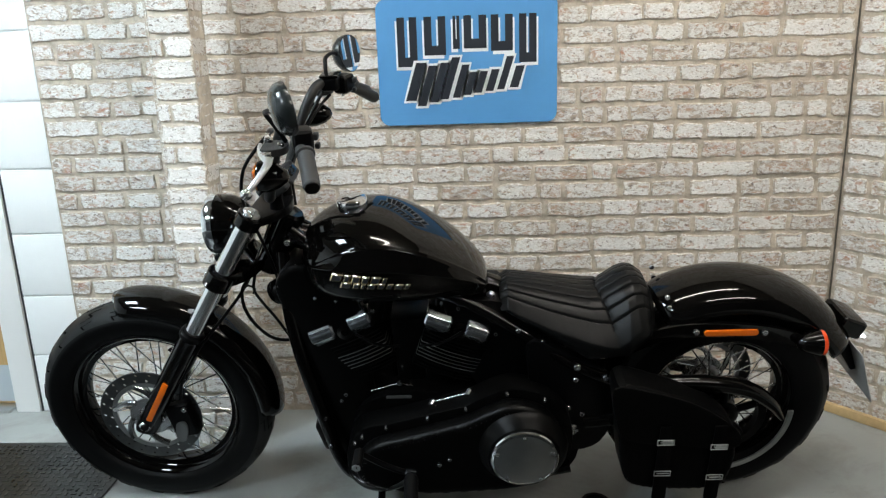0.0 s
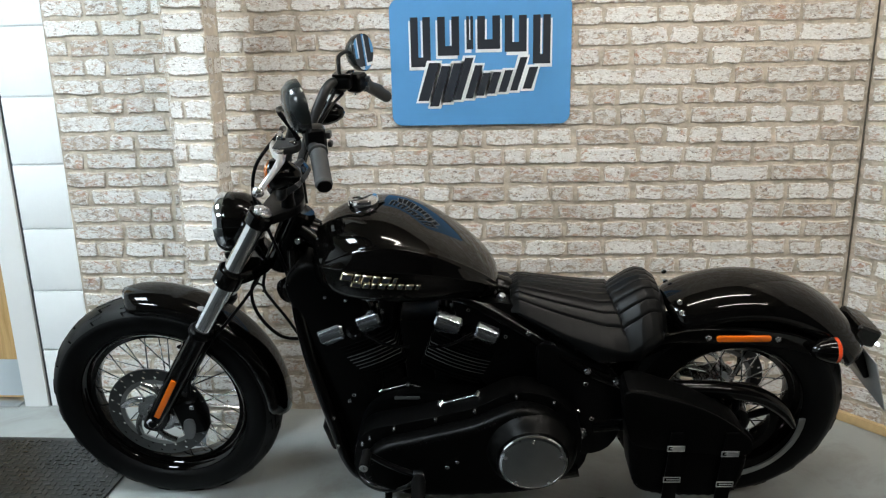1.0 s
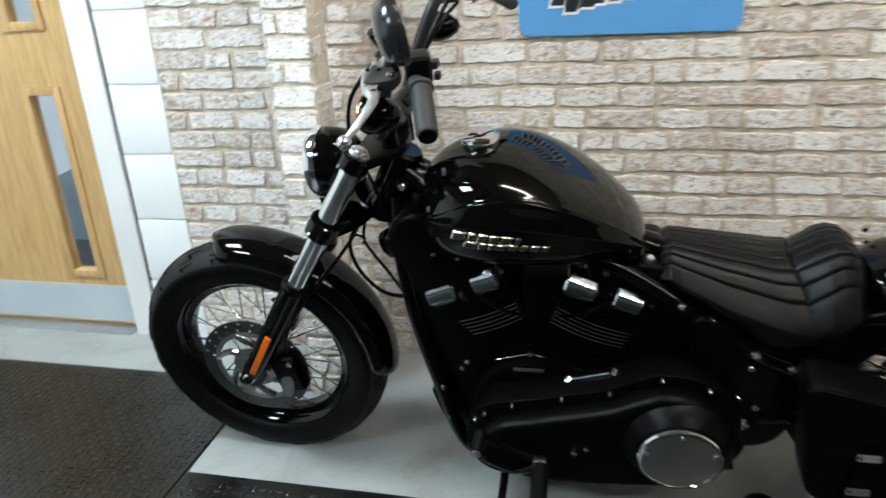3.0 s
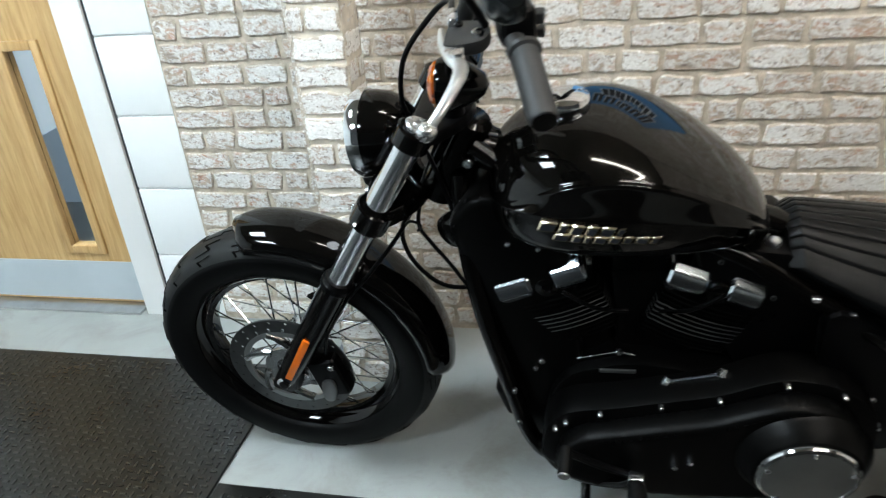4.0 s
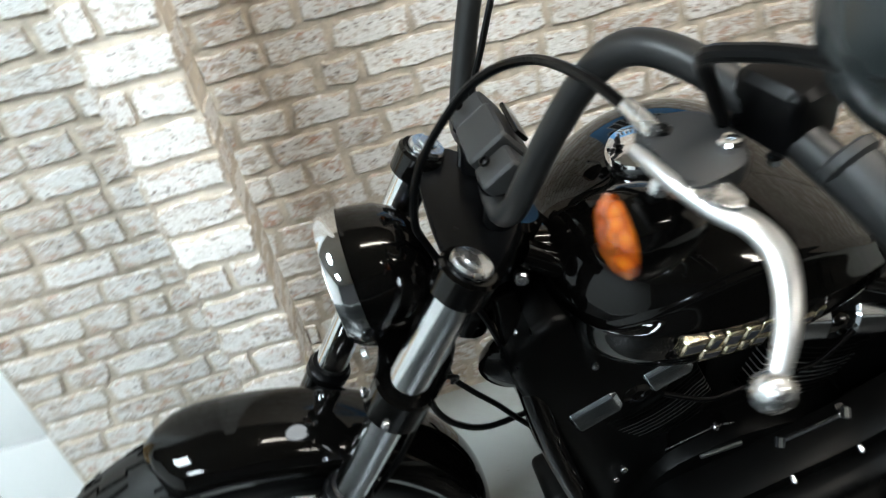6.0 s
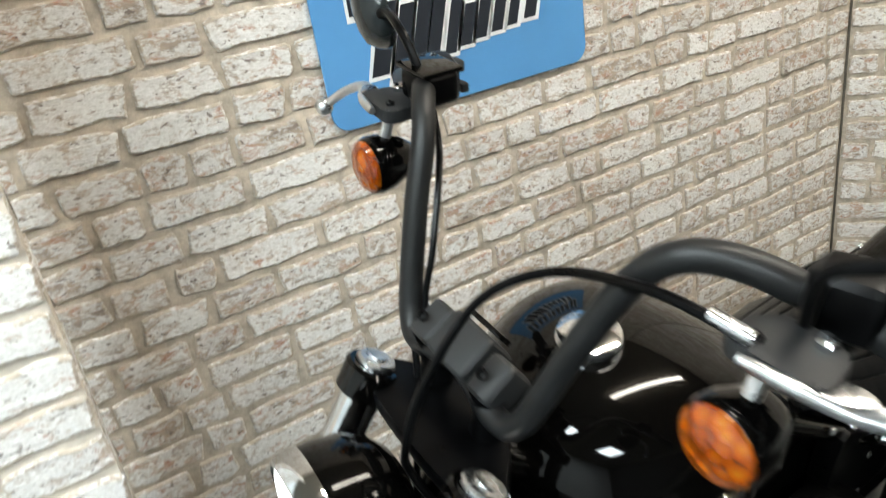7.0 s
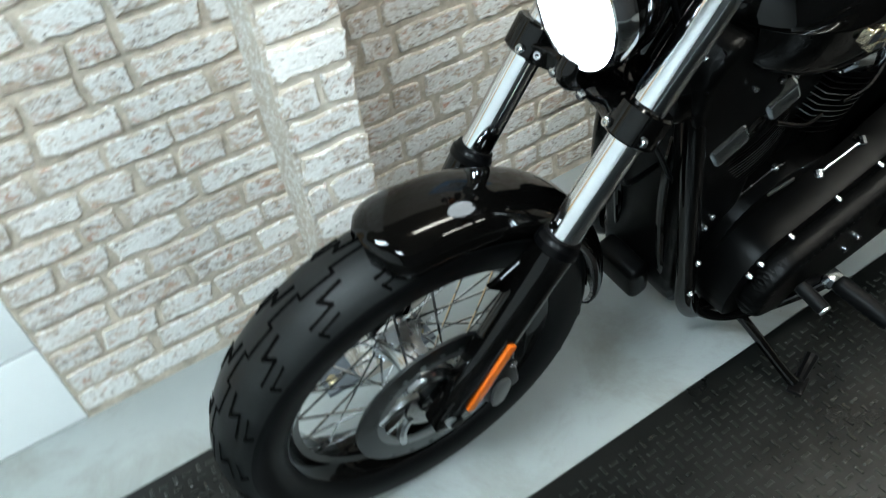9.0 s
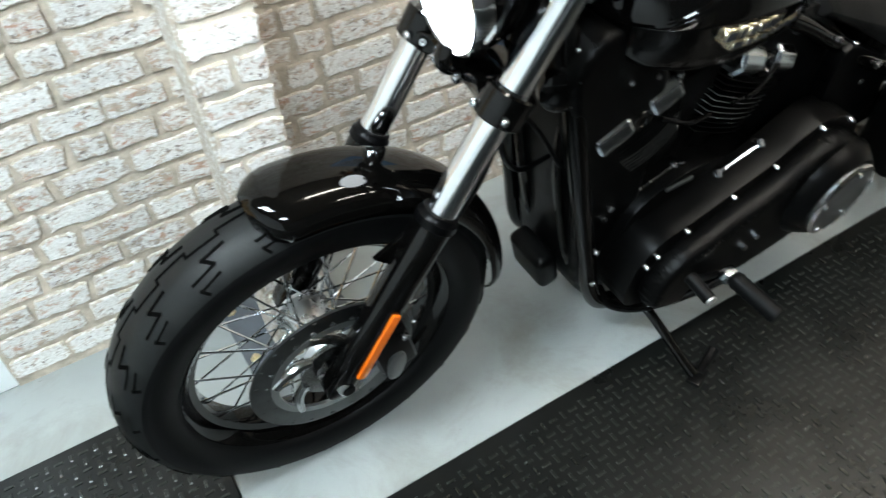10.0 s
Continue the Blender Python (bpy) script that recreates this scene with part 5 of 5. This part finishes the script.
part("name_bar", rbox(0.706, -0.127, 0.442, 0.072, 0.006, 0.009, 0.003), M["derby"], bike, "dull grey raised bar")
bolt((0.488, -0.082, 0.549), (0, -1, 0), 0.009, 0.012)
for bx, by, bz in ((0.468, -0.094, 0.574), (0.566, -0.092, 0.392), (0.580, -0.090, 0.412), (0.530, -0.137, 0.266), (0.523, -0.13, 0.36)):
    bolt((bx, by, bz), (0, -1, 0.1), 0.0068, 0.010)

# primary cover and clutch cover
inner = part("inner_primary", prism(smooth_outline([(0.570, 0.215), (0.560, 0.32), (0.605, 0.385), (0.70, 0.408), (0.79, 0.432), (0.89, 0.460), (0.96, 0.496), (1.02, 0.512), (1.11, 0.486), (1.175, 0.41), (1.18, 0.28), (1.10, 0.20), (0.98, 0.175), (0.72, 0.168)], 5), -0.196, -0.12, 0.006), M["crinkle"], bike, "black inner primary case")
part("primary_cover", prism(smooth_outline([(0.598, 0.235), (0.592, 0.31), (0.64, 0.362), (0.72, 0.385), (0.80, 0.408), (0.89, 0.434), (0.96, 0.470), (1.02, 0.488), (1.10, 0.462), (1.15, 0.39), (1.155, 0.29), (1.09, 0.222), (0.97, 0.195), (0.74, 0.188)], 5), -0.246, -0.190, 0.026, 4), M["crinkle"], bike, "wrinkle black primary cover")
part("primary_boss", lathe([(0, 0.122), (0.012, 0.119), (0.030, 0.106), (0.042, 0.096), (0.044, 0.088), (0.044, 0)], (1.045, -0.240, 0.353), (0, -1, 0), 56), M["crinkle"], inner, "raised clutch housing")
DERBY = (1.045, -0.283, 0.353)
derby = part("clutch_cover", lathe([(0, 0.0885), (0.006, 0.0885), (0.0095, 0.085), (0.0105, 0.080), (0.012, 0.077), (0.012, 0)], DERBY, (0, -1, 0), 64), M["derby"], bike, "round satin grey clutch cover with polished rim")
part("rim", lathe([(0, 0.086), (0.006, 0.091), (0.010, 0.0885), (0.0125, 0.082), (0.010, 0.0805)], DERBY, (0, -1, 0), 64, closed=True), M["chrome"], derby, "polished rim")
for k in range(5):
    a = radians(90 + 72 * k)
    bolt((DERBY[0] + 0.076 * math.cos(a), DERBY[1] - 0.012, DERBY[2] + 0.076 * math.sin(a)), (0, -1, 0), 0.0065, 0.004, derby)
for bx, bz in ((0.582, 0.342), (0.604, 0.362), (0.672, 0.394), (0.787, 0.424), (0.893, 0.452), (1.004, 0.500), (1.105, 0.478)):
    bolt((bx, -0.194, bz), (0, -1, 0), 0.0058, 0.013, inner)

# shift linkage, pegs and side stand
rodp = part("shift_rod", rod((0.797, -0.142, 0.432), (0.901, -0.147, 0.467), 0.0042, 10), M["bright"], bike, "chrome shift rod")
part("rod_end", rod((0.795, -0.150, 0.428), (0.803, -0.136, 0.437), 0.009, 10), M["bright"], rodp, "chrome rod end")
part("rod_end", rod((0.897, -0.155, 0.463), (0.905, -0.139, 0.471), 0.009, 10), M["bright"], rodp, "chrome rod end")
part("shift_arm", tube([(0.799, -0.136, 0.432), (0.806, -0.128, 0.405)], 0.007, 10), M["satin"], rodp)
part("shift_arm", tube([(0.901, -0.136, 0.467), (0.905, -0.125, 0.40)], 0.008, 10), M["satin"], rodp)
shift = part("shift_lever", tube([(0.735, -0.262, 0.285), (0.67, -0.268, 0.322), (0.609, -0.282, 0.378)], 0.008, 10), M["satin"], bike, "black shift lever")
part("toe_peg", rod((0.607, -0.276, 0.382), (0.604, -0.334, 0.376), 0.013, 16), M["rubber"], shift, "rubber toe peg")
part("toe_peg_end", rod((0.604, -0.333, 0.376), (0.6038, -0.3375, 0.3756), 0.0115, 16), M["polished"], shift, "bright peg end")
for sg in (-1, 1):
    clevis = part("peg_mount", tube([(0.545, 0.135 * sg, 0.225), (0.560, 0.156 * sg, 0.188), (0.60, 0.19 * sg, 0.178), (0.657, 0.223 * sg, 0.197), (0.71, 0.258 * sg, 0.248), (0.740, 0.278 * sg, 0.292)], [0.012, 0.011, 0.010, 0.010, 0.011, 0.013], 12, 5), M["gloss"], bike, "gloss black curved peg bracket")
    part("clevis", rbox(0.741, 0.282 * sg, 0.300, 0.032, 0.024, 0.030, 0.006), M["bright"], clevis, "chrome peg clevis")
    ribs = [(0, 0.016)] + [(0.004 + 0.105 * k / 14, 0.0195 if k % 2 else 0.0178) for k in range(15)] + [(0.113, 0.016)]
    part("foot_peg", lathe(ribs, (0.742, 0.294 * sg, 0.302), (0.03, sg, -0.01), 20), M["rubber"], clevis, "ribbed rubber foot peg")
part("shift_pivot", rod((0.817, -0.24, 0.305), (0.817, -0.256, 0.305), 0.0065, 12), M["bright"], shift, "bright pivot bolt")
part("shift_pivot", rod((0.845, -0.24, 0.323), (0.845, -0.256, 0.323), 0.006, 12), M["bright"], shift, "bright pivot bolt")
foot = TO_BIKE @ Vector((0.683, -0.322, MAT_T + 0.012))
top = Vector((0.665, -0.125, 0.150))
stand = part("side_stand", tube([top, top.lerp(foot, 0.35) + Vector((0.006, 0, 0)), top.lerp(foot, 0.8), foot], [0.013, 0.011, 0.010, 0.012], 12, 4), M["gloss"], bike, "black side stand, folded down")
pad_bm = bmesh.new()
rbox(0.688, -0.326, MAT_T + 0.008, 0.05, 0.032, 0.012, 0.005, Matrix.Rotation(radians(20), 4, "Z"), bm=pad_bm)
tube([(0.695, -0.322, MAT_T + 0.012), (0.735, -0.308, MAT_T + 0.014), (0.76, -0.30, MAT_T + 0.022)], [0.010, 0.012, 0.014], 10, 4, bm=pad_bm)
bmesh.ops.transform(pad_bm, matrix=TO_BIKE, verts=pad_bm.verts)
part("stand_foot", pad_bm, M["satin"], stand, "black stand foot with tang")

# belt guard and saddlebag on the near side
part("belt_guard", tube([(1.30, -0.14, 0.49), (1.42, -0.145, 0.468), (1.56, -0.148, 0.466), (1.68, -0.148, 0.445), (1.755, -0.146, 0.395), (1.80, -0.145, 0.335)], [0.012, 0.022, 0.024, 0.024, 0.02, 0.008], 12, 5), M["gloss"], bike, "gloss black belt guard")
outline = smooth_outline([(1.312, 0.535), (1.322, 0.40), (1.345, 0.235), (1.40, 0.195), (1.50, 0.185), (1.60, 0.19), (1.632, 0.235), (1.640, 0.32), (1.628, 0.39), (1.56, 0.45), (1.43, 0.51)], 4)
bag = part("saddlebag", prism(outline, -0.258, -0.150, 0.020, 3), M["bag"], bike, "black leather swingarm saddlebag with buckled straps")
lid = smooth_outline([(1.300, 0.54), (1.312, 0.43), (1.345, 0.372), (1.47, 0.352), (1.59, 0.340), (1.640, 0.348), (1.632, 0.396), (1.57, 0.448), (1.50, 0.49), (1.40, 0.525)], 4)
part("lid", prism(lid, -0.267, -0.2585, 0.004), M["bag"], bag, "leather flap of the saddlebag")
for sx in (1.442, 1.583):
    part("strap", prism([(sx - 0.016, 0.42), (sx + 0.016, 0.42), (sx + 0.018, 0.175), (sx + 0.004, 0.150), (sx - 0.012, 0.150), (sx - 0.020, 0.175)], -0.2735, -0.2675, 0.002), M["bag"], bag, "leather strap")
    for bz in (0.372 if sx < 1.5 else 0.354, 0.266 if sx < 1.5 else 0.250):
        bk = bmesh.new()
        for cx, cz, wx, wz in ((sx, bz + 0.008, 0.046, 0.0026), (sx, bz - 0.008, 0.046, 0.0026), (sx - 0.0215, bz, 0.0026, 0.018), (sx + 0.0215, bz, 0.0026, 0.018), (sx + 0.002, bz, 0.034, 0.0022)):
            rbox(cx, -0.276, cz, wx, 0.004, wz, 0.0012, seg=1, bm=bk)
        if bz > 0.3:
            rbox(sx + 0.006, -0.2755, bz, 0.030, 0.003, 0.013, 0.001, seg=1, bm=bk)
        part("buckle", bk, M["derby"], bag, "worn steel strap buckle")

# rubber puck under the bike
puck = thing("rubber_puck", "round black rubber puck lying on the painted strip", "puck", pose(1.305, -0.110, 0.0))
part("body", lathe([(0.001, 0.040), (0.004, 0.043), (0.026, 0.043), (0.030, 0.040), (0.030, 0.030), (0.024, 0.027), (0.024, 0.012), (0.018, 0.010), (0.018, 0)], (0, 0, 0), (0, 0, 1), 36), M["rubber"], puck)

# the engine, gearbox and foot controls sit in the frame on their own mounts
ENGINE_AT = Vector((0.027, 0.006, -0.022))
ENGINE = {"crankcase", "cylinder", "cylinder_head", "intake_cover", "coil_lead", "lifter_cover", "name_bar", "inner_primary", "primary_cover", "clutch_cover",
          "shift_rod", "shift_lever", "peg_mount", "engine_bolt"}
for ob in bike.children:
    if ob.name.split(".")[0] in ENGINE:
        ob.location += ENGINE_AT

# the fork and the handlebar are turned a little to the right; the bar sits a little back on its risers
AXIS_AT = Vector((0.43, 0, 0.86))
STEER = Matrix.Translation(AXIS_AT) @ Matrix.Rotation(radians(-2.2), 4, FORK_DIR) @ Matrix.Translation(-AXIS_AT)
BAR_AT = Matrix.Translation((0.016, -0.007, 0.009))
TURNED = {"front_wheel", "fork_leg", "fork_tube", "lower_yoke", "upper_yoke", "headlamp_bracket", "headlamp", "front_fender", "caliper", "caliper_cover", "caliper_bolt", "brake_hose"}
BAR = {"grip", "switch_housing", "lever_perch", "lever", "front_turn_signal", "mirror_stem", "mirror", "clutch_cable", "cable_ferrule", "throttle_cable"}
for ob in bike.children:
    kind = ob.name.split(".")[0]
    if kind in TURNED:
        ob.matrix_basis = STEER @ ob.matrix_basis
    elif kind in {"riser", "riser_clamp", "handlebar"}:
        ob.matrix_basis = STEER @ Matrix.Translation((0.012, 0.005, 0.007)) @ ob.matrix_basis
    elif kind in BAR:
        ob.matrix_basis = STEER @ BAR_AT @ ob.matrix_basis

# ---- bricks, last: shared meshes, one object each where the camera passes nearest ----
rng = random.Random(7)
BH = COURSE - 0.0132
SHIFT = 0.0187
SIZES = (0.082, 0.104, 0.128, 0.152, 0.178, 0.2)


def brick_verts(w, h, d, r):
    """A brick's outline with uneven arrises: a ring at the wall, a ring at the face, and a face fan."""
    out = []
    c = 0.006
    pts = [(-w / 2 + c, -h / 2), (-w / 4, -h / 2), (0, -h / 2), (w / 4, -h / 2), (w / 2 - c, -h / 2), (w / 2, -h / 2 + c), (w / 2, h / 2 - c), (w / 2 - c, h / 2)]
    pts += [(w / 4, h / 2), (0, h / 2), (-w / 4, h / 2), (-w / 2 + c, h / 2), (-w / 2, h / 2 - c), (-w / 2, -h / 2 + c)]
    n = len(pts)
    jit = [(r.uniform(-0.0050, 0.0050), r.uniform(-0.0038, 0.0038)) for _ in pts]
    for step, dep, ins in ((0, 0.0, 0.0), (1, d * 0.5, 0.0), (2, d, 0.0032), (3, d, 0.0125)):
        for (x, z), (jx, jz) in zip(pts, jit):
            fade = 1.0 if step < 3 else 0.3
            out.append((x + jx * fade - math.copysign(ins, x) * (abs(x) > w * 0.45), -dep - (r.uniform(-0.0007, 0.0007) if step > 1 else 0), z + jz * fade - math.copysign(ins, z) * (abs(z) > h * 0.3)))
    faces = []
    for k in range(3):
        faces += [(k * n + i, k * n + (i + 1) % n, (k + 1) * n + (i + 1) % n, (k + 1) * n + i) for i in range(n)]
    faces.append(tuple(3 * n + i for i in range(n)))
    return out, faces


def brick_mesh(name, verts, faces, material):
    """A mesh whose point attribute tells how far in from the arris a point lies: nought on the rings, one inside."""
    me = bpy.data.meshes.new(name)
    me.from_pydata(verts, [], faces)
    attr = me.attributes.new("inset", "FLOAT", "POINT")
    attr.data.foreach_set("value", [1.0 if i % 56 >= 42 else 0.0 for i in range(len(verts))])
    me.materials.append(material)
    return me


MESHES = {}
for w in SIZES:
    MESHES[w] = []
    for k in range(5):
        v, f = brick_verts(w, BH, rng.uniform(0.004, 0.0075), rng)
        MESHES[w].append(brick_mesh("brick", v, f, M["brick"]))


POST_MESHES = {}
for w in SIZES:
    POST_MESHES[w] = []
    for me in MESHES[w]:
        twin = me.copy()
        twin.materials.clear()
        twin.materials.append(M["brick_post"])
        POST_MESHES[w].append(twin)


def course(x0, x1, r):
    """Splits a course into bricks: (centre, size, stretch)."""
    out, x = [], x0
    while x < x1 - 0.02:
        w = r.choice(SIZES[:2] * 2 + SIZES[2:] * 2)
        if out and x + w > x1 - 0.05:
            w = x1 - x
        w = min(w, x1 - x)
        near = min(SIZES, key=lambda s: abs(s - (w - 0.0128)))
        out.append((x + w / 2, near, (w - 0.0128) / near))
        x += w
    return out


def lay(wall, x0, x1, rows, place, inside, seed):
    """Bricks over a wall; those inside a stretch of the plan are parts, the rest one joined mesh."""
    r = random.Random(seed)
    verts, faces, count = [], [], 0
    for row in rows:
        z = (row + 0.5) * COURSE + SHIFT - COURSE
        start = x0 - r.uniform(0.0, 0.1) if row % 2 else x0 - r.uniform(0.0, 0.05)
        for cx, size, k in course(x0, x1, r):
            m = place(cx, z) @ Matrix.Diagonal((k, 1, 1, 1)) @ (Matrix.Rotation(math.pi, 4, "Y") if r.random() < 0.5 else Matrix())
            if inside(cx, z) and count < 300:
                count += 1
                ob = new("brick", r.choice(MESHES[size]))
                ob.parent, ob.matrix_basis = wall, m
            else:
                v, f = brick_verts(size, BH, r.uniform(0.004, 0.0075), r)
                b0 = len(verts)
                verts += [tuple(m @ Vector(q)) for q in v]
                faces += [tuple(b0 + i for i in q) for q in f]
    if verts:
        ob = new("brickwork", brick_mesh("brickwork", verts, faces, M["brick_far"]))
        ob.parent = wall
        tagged(ob, "further courses of the same brick", kind="stuff")


lay(wall_back, PAPER_X, SIDE_X - 0.016, range(1, 43), lambda x, z: Matrix.Translation((x, WALL_Y, z)), lambda x, z: (x < 0.55 and z < 1.3) or (x < 1.9 and 0.75 < z < 1.15), 11)
lay(wall_side, 0.008, 2.9, range(1, 43), lambda s, z: SPLAY @ Matrix.Translation((s, 0, z)), lambda s, z: s < 1.1 and z < 1.5, 12)
for a, b, origin, turn in ((PX0, PX1, (0, PY0 + 0.004), 0), (PY0 + 0.004, PY1 - 0.004, (PX1 - 0.0085, 0), 90), (PX0, PX1, (0, PY1 - 0.004), 180)):
    def put(s, z, origin=origin, turn=turn):
        x, y = (s, origin[1]) if turn in (0, 180) else (origin[0], s)
        return Matrix.Translation((x, y, z)) @ Matrix.Rotation(radians(turn), 4, "Z")
    r = random.Random(21 + turn)
    for row in range(1, 42):
        cut = r.choice((0.0, 0.045, 0.07, 0.0))
        for s0, s1 in (((a, b),) if cut == 0 else ((a, a + cut), (a + cut, b))):
            w = s1 - s0 - 0.009
            size = min(SIZES, key=lambda q: abs(q - w))
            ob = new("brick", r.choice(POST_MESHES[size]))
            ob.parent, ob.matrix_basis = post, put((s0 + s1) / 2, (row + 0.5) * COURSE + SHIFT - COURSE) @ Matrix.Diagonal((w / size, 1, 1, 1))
